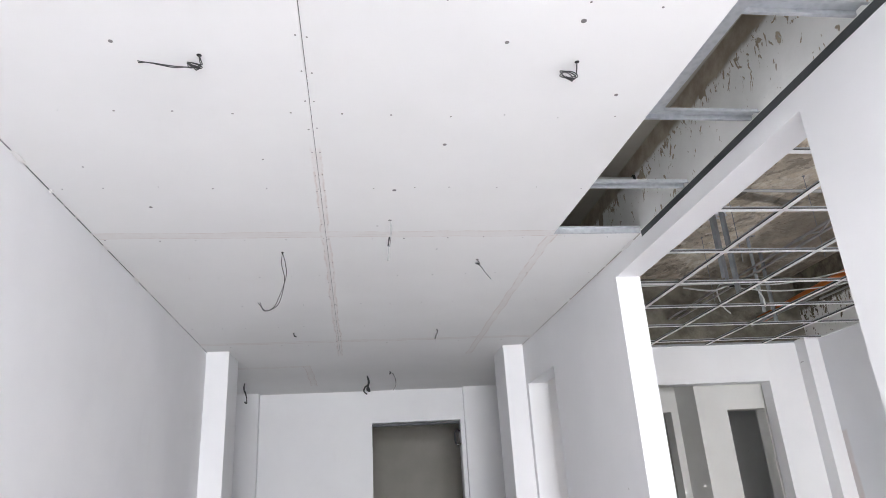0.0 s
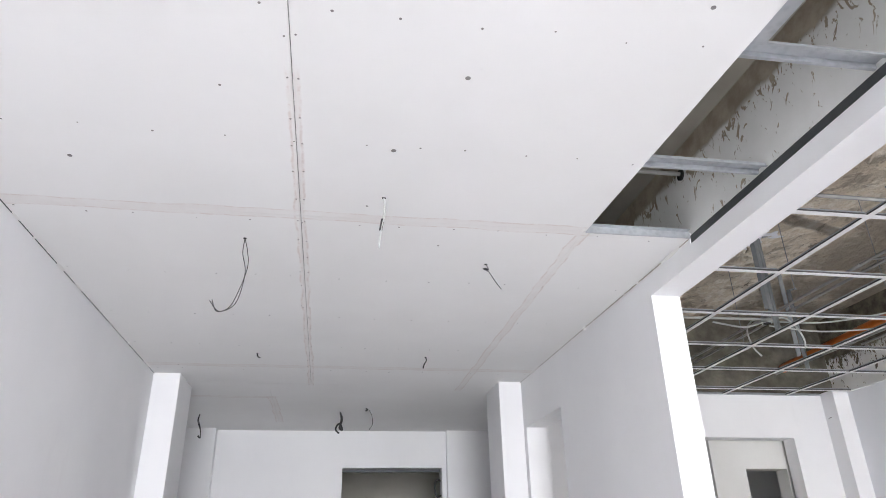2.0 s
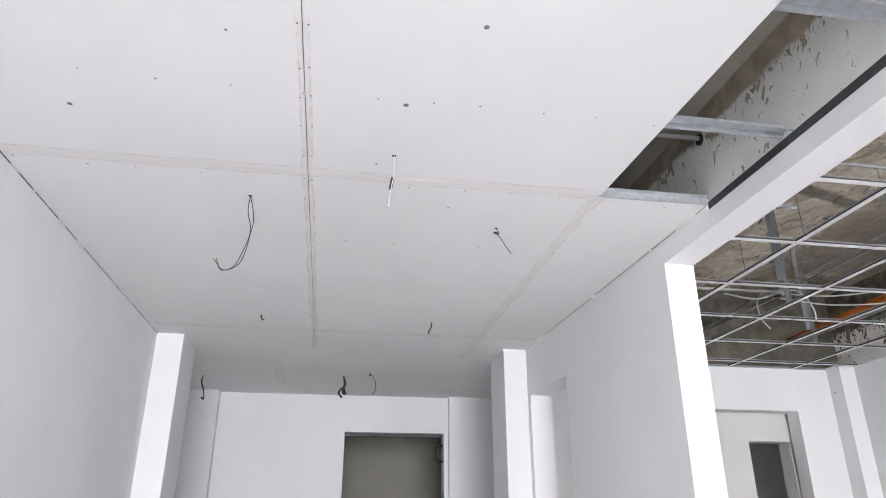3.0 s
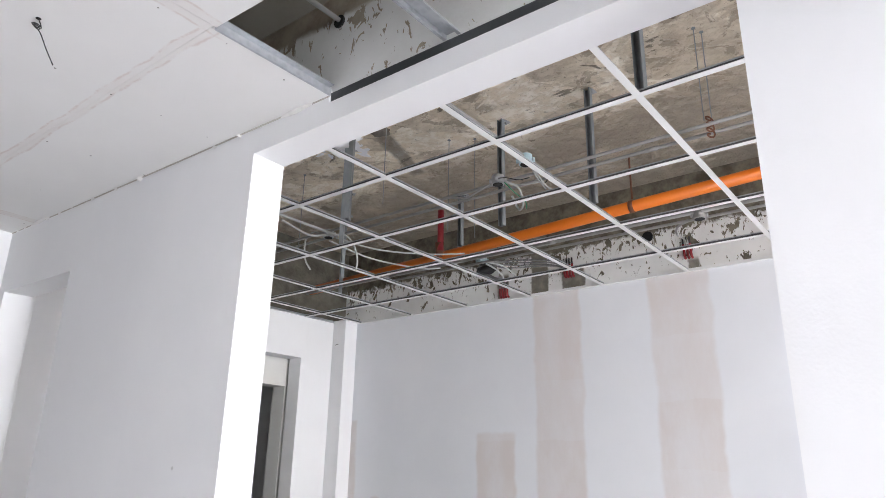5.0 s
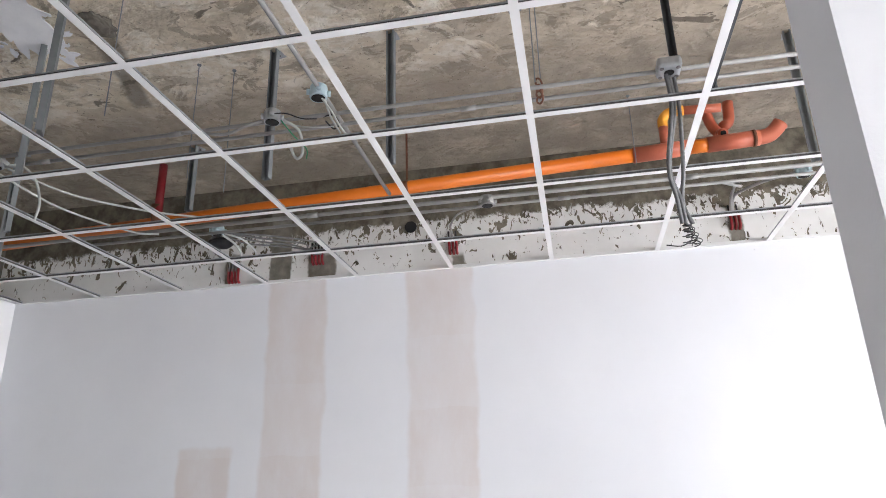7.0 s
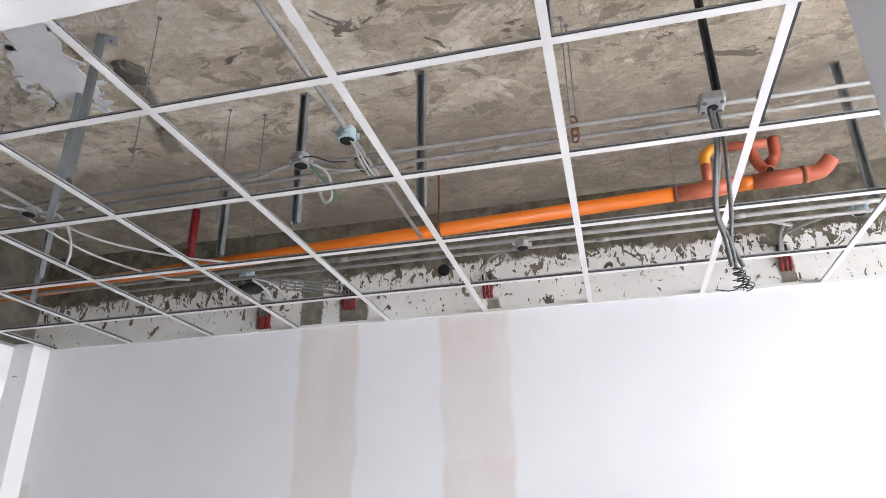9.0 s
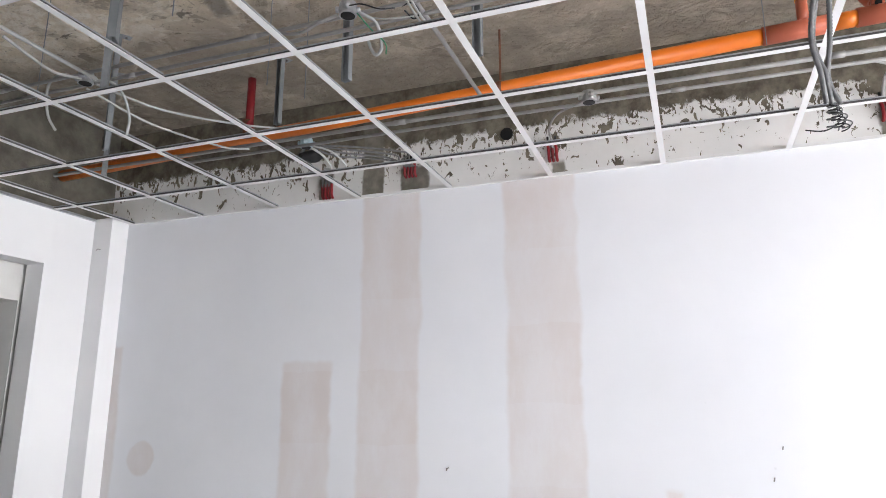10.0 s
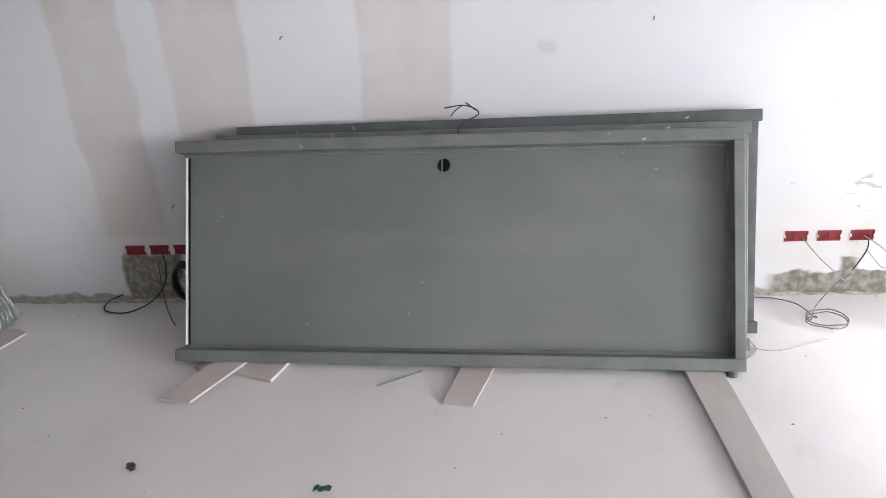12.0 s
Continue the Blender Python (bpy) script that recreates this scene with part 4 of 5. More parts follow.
loose_cable([(3.11, 0.42, 3.09), (3.13, 0.34, 3.07), (3.12, 0.27, 3.05), (3.15, 0.20, 3.06)], "pale wire curling out of a junction box", 0.0028)
loose_cable([(3.13, 0.23, 3.08), (3.15, 0.20, 3.05), (3.13, 0.17, 3.06), (3.11, 0.19, 3.09), (3.13, 0.24, 3.10)], "black tie wire knotted round a conduit", 0.0030, WIRE)
loose_cable([(2.96, 0.18, 3.075), (2.98, 0.15, 3.03), (3.02, 0.12, 2.97), (3.06, 0.10, 2.95)], "pale twin wire hanging from the blue box", 0.004)
loose_cable([(2.965, 0.17, 3.075), (3.00, 0.16, 3.02), (3.04, 0.13, 2.96)], "pale twin wire hanging from the blue box", 0.004)
loose_cable([(3.16, 1.86, 3.10), (3.13, 1.93, 3.13), (3.14, 2.02, 3.09), (3.20, 2.08, 2.99), (3.26, 2.09, 2.93)], "pale flexible conduit arching down to the grid", 0.0062)
loose_cable([(3.17, 1.78, 3.09), (3.20, 1.70, 3.08), (3.24, 1.66, 3.02), (3.30, 1.68, 2.94), (3.33, 1.72, 2.88)], "pale flexible conduit bending down to the grid", 0.0062)
loose_cable([(2.7, 1.72, 3.04), (2.95, 1.77, 3.03), (3.12, 1.80, 3.08)], "pale conduit sagging to a junction box", 0.0062)
loose_cable([(3.19, 1.78, 3.08), (3.40, 1.60, 3.02), (3.62, 1.35, 3.0), (3.80, 1.18, 3.02)], "pale conduit running to the wall side", 0.0055)
loose_cable([(3.19, 1.84, 3.07), (3.5, 1.75, 3.01), (3.85, 1.60, 3.0), (3.95, 1.5, 3.01)], "pale conduit running to the wall side", 0.0055)
for k in range(4):
    loose_cable([(4.05, 1.19 - 0.01 * k, 3.02), (4.18, 1.10 - 0.05 * k, 3.0 + 0.01 * k), (4.35, 0.98 - 0.08 * k, 3.03), (4.55, 0.90 - 0.012 * k, 3.07), (4.68, 0.88 - 0.02 * k, 3.07)], "grey flexible conduit running to the wall", 0.0055, CORR)
for k in range(3):
    loose_cable([(4.05, 1.22, 3.02), (4.2, 1.30 + 0.02 * k, 3.02), (4.45, 1.38 + 0.02 * k, 3.04), (4.64, 1.41 + 0.022 * k, 3.06), (4.665, 1.42 + 0.022 * k, 3.0)], "grey flexible conduit running to the wall", 0.0055, CORR)
loose_cable([(3.96, -0.30, 3.0), (4.1, -0.15, 3.02), (4.35, -0.06, 3.06), (4.6, -0.02, 3.11), (4.67, -0.015, 3.07)], "grey flexible conduit bending to the wall", 0.0062, CONDUIT)
loose_cable([(4.08, -1.80, 3.05), (4.2, -1.72, 3.08), (4.45, -1.66, 3.14), (4.62, -1.645, 3.17), (4.67, -1.64, 3.10)], "grey flexible conduit bending to the wall", 0.0085, CONDUIT)
loose_cable([(4.01, -1.45, 3.01), (4.2, -1.58, 3.06), (4.45, -1.63, 3.18), (4.60, -1.63, 3.17), (4.67, -1.63, 3.10)], "grey flexible conduit bending to the wall", 0.0085, CONDUIT)

tape = bmesh.new()
bmesh.ops.create_icosphere(tape, subdivisions=3, radius=1.0)
for v in tape.verts:
    k = 1 + 0.3 * noise.noise(v.co * 1.8) + 0.12 * noise.noise(v.co * 6.0)
    v.co = Vector((4.14 + v.co.x * 0.045 * k, 1.235 + v.co.y * 0.075 * k, 3.0 + v.co.z * 0.035 * k))
tagged(link("taped_bundle", tape, WIRE, smooth=True), "black taped bundle of cable ends beside the blue box", "cable bundle")
loose_cable([(4.04, 1.19, 3.02), (4.10, 1.14, 2.985), (4.17, 1.13, 2.955), (4.24, 1.16, 2.95), (4.27, 1.22, 2.97)], "pale cable curling down beside the blue box", 0.0065)
loose_cable([(4.04, 1.17, 3.02), (4.12, 1.09, 3.0), (4.22, 1.06, 2.96), (4.31, 1.10, 2.945)], "pale cable curling down beside the blue box", 0.0055)

# red flexible tubes coming out of the wall above the grid
for y, z, n in ((1.43, 2.975, 4), (-0.014, 3.045, 3), (-1.646, 3.045, 3), (0.862, 3.055, 4)):
    b = thing("red_tubes", "bundle of red flexible tubes coming out of the wall", "conduit", "red tubes in the wall")
    for k in range(n):
        yy = y + (k - (n - 1) / 2) * 0.022
        part("flex_tube", tube([(EAST + 0.02, yy, z - 0.045), (EAST - 0.015, yy, z - 0.03), (EAST - 0.020, yy, z + 0.01), (EAST - 0.016, yy + 0.004, z + 0.05)], 0.0085, 8, 4), REDDEEP if k % 2 else REDBOX, b, smooth=True)
        part("wire_tail", tube([(EAST - 0.016, yy + 0.004, z + 0.05), (EAST - 0.016, yy + 0.005, z + 0.10)], 0.006, 6, 1), WIRE, b)
tagged(link("wall_hole", tube([(EAST - 0.004, 0.255, 3.205), (EAST + 0.01, 0.255, 3.205)], 0.038, 14, 1), DARK), "dark round hole broken through the beam", "hole", kind="structure")

# waste pipe with its branches
drain = thing("drain_pipe", "orange and salmon plastic drain pipe hung under the slab", "drain pipe")


def pz(y):
    return 3.306 - 0.037 * (y + 1.11)


def run(y0, y1):
    return [(4.22, y0, pz(y0)), (4.22, y1, pz(y1))]


part("pipe_length", tube(run(-1.10, 3.19), 0.0375, 20, 1), ORANGE, drain, "orange pipe length", True)
part("tee_socket", tube(run(-1.08, -1.37), 0.0425, 20, 1), SALMON, drain, "salmon tee fitting", True)
part("pipe_length", tube(run(-1.36, -1.47), 0.0375, 20, 1), ORANGE, drain, "orange pipe length", True)
part("reducer", tube(run(-1.46, -1.72), 0.042, 20, 1), SALMON, drain, "salmon reducer", True)
part("pipe_clamp", tube(run(-1.685, -1.70), 0.046, 20, 1), RUST, drain, "rusty clamp", True)
part("end_bend", tube([(4.22, -1.71, pz(-1.71)), (4.22, -1.765, pz(-1.7) + 0.008), (4.21, -1.80, pz(-1.7) + 0.030), (4.20, -1.83, pz(-1.7) + 0.062)], 0.039, 16, 5), SALMON, drain, "salmon bend", True)
part("branch_riser", tube([(4.22, -1.255, pz(-1.25) + 0.03), (4.22, -1.255, 3.46)], 0.025, 16, 1), SALMON, drain, "salmon riser", True)
part("branch_bend", tube([(4.22, -1.255, 3.45), (4.22, -1.26, 3.50), (4.22, -1.30, 3.535), (4.22, -1.37, 3.54)], 0.027, 16, 5), YELLOW, drain, "amber bend", True)
part("branch_arm", tube([(4.22, -1.36, 3.54), (4.22, -1.56, 3.53)], 0.0235, 16, 1), SALMON, drain, "salmon branch", True)
part("riser", tube([(4.17, 1.68, pz(1.68) + 0.03), (4.17, 1.68, 3.56)], 0.024, 14, 1), REDBOX, drain, "red riser", True)
part("riser_socket", tube([(4.20, 1.70, pz(1.7) - 0.01), (4.17, 1.69, pz(1.7) + 0.10)], 0.034, 14, 1), RUST, drain, "dark riser socket", True)
for y in (0.15,):
    part("pipe_clamp", tube(run(y, y + 0.03), 0.041, 20, 1), RUST, drain, "rusty clamp", True)
    part("clamp_strap", tube([(4.22, y + 0.012, pz(y) + 0.05), (4.22, y + 0.012, SLAB_Z)], 0.006, 6, 1), RUST, drain)
trap = thing("floor_trap", "salmon plastic floor trap with an open outlet under the slab", "drain trap")
part("trap_body", tube([(4.30, -1.50, 3.55), (4.30, -1.52, 3.47), (4.28, -1.545, 3.41), (4.24, -1.55, 3.385)], 0.028, 14, 5), SALMON, trap, smooth=True)
part("trap_inlet", tube([(4.30, -1.62, SLAB_Z), (4.30, -1.61, 3.49), (4.27, -1.57, 3.44)], 0.029, 14, 4), SALMON, trap, smooth=True)
part("trap_outlet", tube([(4.243, -1.55, 3.39), (4.222, -1.552, 3.378)], 0.026, 14, 1), SALMON, trap, smooth=True)
part("outlet_mouth", tube([(4.222, -1.552, 3.378), (4.219, -1.552, 3.3765)], 0.015, 12, 1), DARK, trap)

# cables hanging from the square box, with coiled tails below the grid
hang = thing("hanging_cable", "grey corrugated cables hanging through the grid with coiled tails", "cable")


def corrugated(points, r):
    """A ribbed flexible tube: the radius swells at every rib."""
    line = smooth_path(points, 40)
    return tube(line, [r * (1.0 if k % 2 else 0.78) for k in range(len(line))], 8, 1)


for k, (dx, dy) in enumerate(((0, 0), (0.018, -0.020), (-0.012, 0.012))):
    bend = (0.010, -0.018, 0.004)[k]
    part("cable_sheath", corrugated([(3.12 + dx, -1.115 + dy, 3.08), (3.14 + dx, -1.12 + dy, 2.95), (3.15 + dx, -1.085 + dy + bend, 2.72), (3.17 + dx, -1.095 + dy - bend * 0.4, 2.60), (3.20 + dx * 0.6, -1.11 + dy * 1.2, 2.52)], 0.0085), CORR, hang, smooth=True)
for k in range(4):
    a0, lean = k * 1.5, (-0.010, -0.004, 0.002, -0.007)[k]
    pts = [(3.19, -1.105, 2.54), (3.195, -1.11, 2.52)]
    pts += [(3.20 + 0.015 * math.cos(i * 1.0 + a0) + 0.003 * k, -1.112 + lean * i * 0.16 + 0.016 * math.sin(i * 1.0 + a0), 2.515 - 0.0036 * i) for i in range(22)]
    part("wire_tail", tube(pts, 0.0021, 5, 2), WIRE if k % 2 else CORR, hang, smooth=True)
part("wire_tail", tube([(3.20, -1.12, 2.455), (3.19, -1.08, 2.435), (3.18, -1.03, 2.44)], 0.0022, 5, 4), WIRE, hang, smooth=True)

# plaster left on the slab: one torn sheet with flakes broken off round it
def ragged_flake(bm, cx, cy, ru, rv, turn, seed, n=64, drop=0.006):
    ring = []
    for i in range(n):
        a = 2 * math.pi * i / n
        p = Vector((math.cos(a) * 1.5, math.sin(a) * 1.5, seed))
        k = 1 + 0.45 * noise.noise(p) + 0.30 * noise.noise(p * 3.1) + 0.14 * noise.noise(p * 7.0)
        u, v = ru * math.cos(a) * k, rv * math.sin(a) * k
        ring.append(bm.verts.new((cx + u * math.cos(turn) - v * math.sin(turn), cy + u * math.sin(turn) + v * math.cos(turn), SLAB_Z - drop)))
    low = bm.faces.new(ring)
    ext = bmesh.ops.extrude_face_region(bm, geom=[low])
    for v in ext["geom"]:
        if isinstance(v, bmesh.types.BMVert):
            v.co.z += drop + 0.002


bm = bmesh.new()
ragged_flake(bm, 2.79, 1.535, 0.34, 0.115, 0.34, 3.0, 110)
fl = random.Random(21)
for k in range(46):
    u = fl.uniform(-0.40, 0.44)
    v = fl.choice((-1, 1)) * fl.uniform(0.085, 0.185)
    size = fl.uniform(0.006, 0.030)
    ragged_flake(bm, 2.79 + u * 0.94 - v * 0.33, 1.535 + u * 0.33 + v * 0.94, size * 1.5, size * 0.7, fl.uniform(0, 3), k * 1.7, 14, 0.004)
bmesh.ops.recalc_face_normals(bm, faces=bm.faces)
tagged(link("plaster_patch", bm, CHALK), "torn white plaster patch with flakes left on the slab", "plaster", kind="structure")
# ridge of mortar where a pipe was bedded in the slab
bm = bmesh.new()
bmesh.ops.create_icosphere(bm, subdivisions=4, radius=1.0)
for v in bm.verts:
    k = 1 + 0.25 * noise.noise(v.co * 2.2) + 0.12 * noise.noise(v.co * 6.0)
    v.co = Vector((2.96 + v.co.x * 0.085 * k, 1.225 + v.co.y * 0.065 * k, SLAB_Z + v.co.z * 0.035 * k))
tagged(link("mortar_plug", bm, MORTAR), "smooth dark mortar plug on the slab", "mortar", kind="structure")

# ---- steel doors leaning on the back wall ----
LEAN = math.atan2(0.42, 0.89)


def lean_pose(x, y, z, extra=0.0, swing=0.0):
    """Local x runs along the wall towards -y, local z up the leaning face, local y into the wall."""
    return Matrix.Translation((x, y, z)) @ Matrix.Rotation(radians(-90) - swing, 4, "Z") @ Matrix.Rotation(-(LEAN + extra), 4, "X")


def leaf_mesh(L, H, y0, y1, hole=None):
    bm = bmesh.new()
    if not hole:
        add_box(bm, 0.0, L, y0, y1, 0.05, H - 0.05, 0.002)
        return bm
    hx, hz, r = hole
    for y in (y0, y1):
        rect = [bm.verts.new(p) for p in ((0, y, 0.05), (L, y, 0.05), (L, y, H - 0.05), (0, y, H - 0.05))]
        circ = [bm.verts.new((hx + r * math.cos(a), y, hz + r * math.sin(a))) for a in (2 * math.pi * k / 20 for k in range(20))]
        es = [bm.edges.new((c[i], c[(i + 1) % len(c)])) for c in (rect, circ) for i in range(len(c))]
        bmesh.ops.triangle_fill(bm, edges=es, use_beauty=True)
    bm.verts.ensure_lookup_table()
    v = list(bm.verts)
    for base, count in ((0, 4), (4, 20)):
        for i in range(count):
            a, b = v[base + i], v[base + (i + 1) % count]
            c, d = v[24 + base + (i + 1) % count], v[24 + base + i]
            bm.faces.new((a, b, c, d))
    bmesh.ops.recalc_face_normals(bm, faces=bm.faces)
    return bm


def frame_member(x0, x1, z0, z1, depth, inner):
    """A folded frame section: front face, returned lip and a stop set back behind it. inner: the side of the opening."""
    bm = boxes((x0, x1, 0.0, depth, z0, z1), bevel=0.004)
    step, t = 0.012, 0.006
    if inner == "up":
        add_box(bm, x0 + 0.01, x1 - 0.01, depth - 0.038, depth - 0.004, z1 - 0.002, z1 + step, 0.002)
    elif inner == "down":
        add_box(bm, x0 + 0.01, x1 - 0.01, depth - 0.038, depth - 0.004, z0 - step, z0 + 0.002, 0.002)
    else:
        add_box(bm, x0 - step, x0 + 0.002, depth - 0.038, depth - 0.004, z0 + t, z1 - t, 0.002)
    return bm


def steel_door(m, label, hole=None, L=2.40, H=0.985, depth=0.105, rails=None, horn=(0.035, 0.0)):
    """A door lying on its long side in its frame; the foot end is open. horn: how far the jambs stand past foot and head."""
    d = thing("steel_door", label, "door", "steel doors leaning on the wall", m=m)
    f = 0.052
    RAILM = rails or RAILP
    part("jamb", frame_member(-horn[0], L + horn[1], 0.0, f, depth, "up"), RAILM, d)
    part("jamb", frame_member(-horn[0], L + horn[1], H - f, H, depth, "down"), RAILM, d)
    part("head", frame_member(L - f * 0.85, L, f, H - f, depth, "left"), RAILM, d)
    leaf = part("leaf", leaf_mesh(L - 0.045, H, depth - 0.028, depth - 0.004, hole), PRIMER, d, "plain grey-green steel leaf")
    part("leaf_edge", boxes((-0.022, -0.016, depth - 0.034, depth - 0.010, f + 0.002, H - f - 0.002), bevel=0.001), TEE, leaf, "pale folded edge")
    part("edge_gap", boxes((-0.0155, -0.0005, depth - 0.018, depth - 0.008, f + 0.002, H - f - 0.002)), DARK, leaf, "black gap beside the edge")
    if hole:
        hx, hz, r = hole
        part("lock_case", boxes((hx - 0.010, hx - 0.006, depth - 0.020, depth - 0.012, hz - r, hz + r)), STUD, leaf)
        part("lock_recess", tube([(hx, depth - 0.012, hz), (hx, depth - 0.006, hz)], r * 1.01, 16, 1), DARK, leaf, "dark lock cut-out")
        part("latch_keep", boxes((hx - 0.022, hx - 0.008, -0.0015, 0.004, H - f - 0.004, H - 0.012)), SCREW, d, "worn bare metal latch plate")
    return d


steel_door(lean_pose(4.080, 1.107, 0.029, 0.0, 0.036), "grey-green steel door in its frame lying on its side", hole=(1.172, 0.865, 0.030), L=2.405)
stub = thing("door_stop", "short dark steel stub under the frame of the leaning door", "stub")
part("stub_pin", tube([(4.005, -1.245, 0.0005), (4.008, -1.245, 0.016), (4.015, -1.243, 0.029)], [0.019, 0.022, 0.014], 10, 1), DARK_SHADED_PRIMER, stub)
steel_door(lean_pose(4.222, 0.985, 0.024, -0.045, 0.030), "grey-green steel door in its frame behind another", L=2.335, H=0.965, depth=0.072, horn=(0.0, 0.012))
steel_door(lean_pose(4.315, 0.885, 0.022, -0.120, 0.010), "grey-green steel door in its frame against the wall", L=2.305, H=0.972, depth=0.062, rails=DARK_SHADED_PRIMER, horn=(0.0, 0.016))

tie_wire = thing("tie_wire", "twisted black wire tied round the stacked doors", "wire")
part("strand", tube([(4.485, -0.16, 0.90), (4.49, -0.15, 0.925), (4.54, -0.17, 0.945), (4.60, -0.235, 0.965), (4.60, -0.215, 0.995), (4.585, -0.165, 1.012), (4.56, -0.09, 1.008)], 0.003, 6, 3), WIRE, tie_wire, smooth=True)
part("strand", tube([(4.60, -0.222, 0.985), (4.585, -0.19, 1.018), (4.58, -0.182, 1.022)], 0.0028, 6, 3), WIRE, tie_wire, smooth=True)
part("strand", tube([(4.585, -0.165, 1.010), (4.575, -0.135, 0.992), (4.565, -0.115, 0.97)], 0.0028, 6, 3), WIRE, tie_wire, smooth=True)

# spacers that carry the doors
def slip(name, corners, label, material, z0=0.0015, t=0.010, cat="tile"):
    bm = bmesh.new()
    lo = [bm.verts.new((x, y, z0)) for x, y in corners]
    hi = [bm.verts.new((x, y, z0 + t)) for x, y in corners]
    bm.faces.new(lo[::-1])
    bm.faces.new(hi)
    for i in range(len(lo)):
        j = (i + 1) % len(lo)
        bm.faces.new((lo[i], lo[j], hi[j], hi[i]))
    bmesh.ops.recalc_face_normals(bm, faces=bm.faces)
    bmesh.ops.bevel(bm, geom=list(bm.edges), offset=0.001, segments=1, affect="EDGES")
    return tagged(link(name, bm, material), label, cat, "slips under the doors")


slip("tile_slip", [(3.81, 1.090), (3.79, 0.945), (4.26, 0.72), (4.275, 0.865)], "pinkish tile strip propped under the steel doors", TILE, z0=0.0185)
slip("tile_slip", [(4.01, 0.845), (3.955, 0.66), (4.30, 0.56), (4.34, 0.76)], "pinkish tile strip lying under the steel doors", TILE, t=0.0165)
slip("tile_slip", [(4.06, 1.045), (4.02, 0.99), (4.20, 0.92), (4.22, 0.98)], "small tile offcut under the steel doors", TILE)
slip("tile_slip", [(3.822, -0.086), (3.795, -0.207), (4.27, -0.35), (4.285, -0.20)], "pinkish tile strip lying under the steel doors", TILE)
slip("plank", [(4.20, -1.05), (3.30, -1.108), (3.0, -1.127), (3.0, -1.250), (3.35, -1.232), (4.20, -1.205)], "grey plank lying on the floor under the doors", GREYBOARD, t=0.020, cat="plank")
bm = boxes((4.06, 4.12, -1.19, -1.15, 0.0218, 0.030), bevel=0.006)
tagged(link("wooden_wedge", bm, RAW), "small dark wedge under the corner of the doors", "wedge")

# ---- sheet-wrapped doors in the corner ----
def wrapped_door(x_end, y, z, lean, L, label):
    """Local x towards -x of the room, lower edge at y; the top leans north."""
    m = Matrix.Translation((x_end, y, z)) @ Matrix.Rotation(radians(180), 4, "Z") @ Matrix.Rotation(lean, 4, "X")
    d = thing("wrapped_door", label, "door", "film-wrapped doors in the corner", m=m)
    part("leaf", boxes((0.0, L, -0.045, 0.0, 0.0, 0.95), bevel=0.003), PRIMER, d)
    bm = bmesh.new()
    nx, nz = 150, 60
    def bulge(u, w):
        p = Vector((u * 7 + w * 3, w * 4, x_end))
        band = max(0.0, 1.0 - abs(u - 0.42 + 0.30 * w) / 0.09) + max(0.0, 1.0 - u / 0.10)
        fold = abs(noise.noise(Vector((u * 26 + w * 7, w * 5 - u * 4, y * 3)))) * 0.045 * min(1.0, band) + abs(noise.noise(Vector((u * 5 - w * 2, w * 2, y * 3)))) * 0.010
        return 0.004 + fold + 0.010 * abs(noise.noise(p))
    vs = []
    for j in range(nz + 1):
        w = j / nz
        row = []
        for i in range(nx + 1):
            u = i / nx
            row.append(bm.verts.new((-0.018 + u * (L + 0.02) + 0.006 * noise.noise(Vector((w * 9, i * 0.1, 2))), bulge(u * L, w), 0.004 + w * 0.965)))
        vs.append(row)
    for j in range(nz):
        for i in range(nx):
            bm.faces.new((vs[j][i], vs[j][i + 1], vs[j + 1][i + 1], vs[j + 1][i]))
    # the film folds round the free end and over the top edge
    end = [[bm.verts.new((-0.020 - 0.012 * abs(noise.noise(Vector((j * 0.25, k, 5)))), -0.0005 - 0.024 * k, 0.004 + j / nz * 0.965)) for k in (1, 2)] for j in range(nz + 1)]
    for j in range(nz):
        bm.faces.new((vs[j][0], vs[j + 1][0], end[j + 1][0], end[j][0]))
        bm.faces.new((end[j][0], end[j + 1][0], end[j + 1][1], end[j][1]))
    top = [bm.verts.new((vs[nz][i].co.x, -0.05, 0.968 + 0.006 * noise.noise(Vector((i * 0.3, 1, 1))))) for i in range(nx + 1)]
    for i in range(nx):
        bm.faces.new((vs[nz][i], vs[nz][i + 1], top[i + 1], top[i]))
    part("plastic_film", bm, FILM, d, "crumpled clear plastic film", True)
    # slivers of crumpled film, coloured white to put glints on the folds
    cr = random.Random(int(y * 100))
    bm = bmesh.new()
    for n in range(420):
        w = cr.random()
        if cr.random() < 0.5:
            u, lean_u = abs(cr.gauss(0.0, 0.035)), cr.gauss(-0.02, 0.02)
        else:
            u, lean_u = 0.16 + 0.30 * (1 - w) ** 0.8 * -1 + 0.30 + cr.gauss(0, 0.055), cr.gauss(-0.035, 0.02)
        ln, wd = cr.uniform(0.02, 0.11), cr.uniform(0.0006, 0.0019)
        z0, z1 = max(0.02, w * 0.95 - ln / 2), min(0.965, w * 0.95 + ln / 2)
        dp = 0.012 + cr.uniform(0.0, 0.020)
        a = [bm.verts.new(p) for p in ((u, dp, z0), (u + wd, dp + 0.003, (z0 + z1) / 2), (u + lean_u * ln * 5, dp, z1), (u - wd + lean_u * ln * 2.5, dp - 0.004, (z0 + z1) / 2))]
        bm.faces.new(a)
    part("film_glint", bm, FILM_GLINT, d, "crumple slivers of the film coloured white for its glints")
    return d


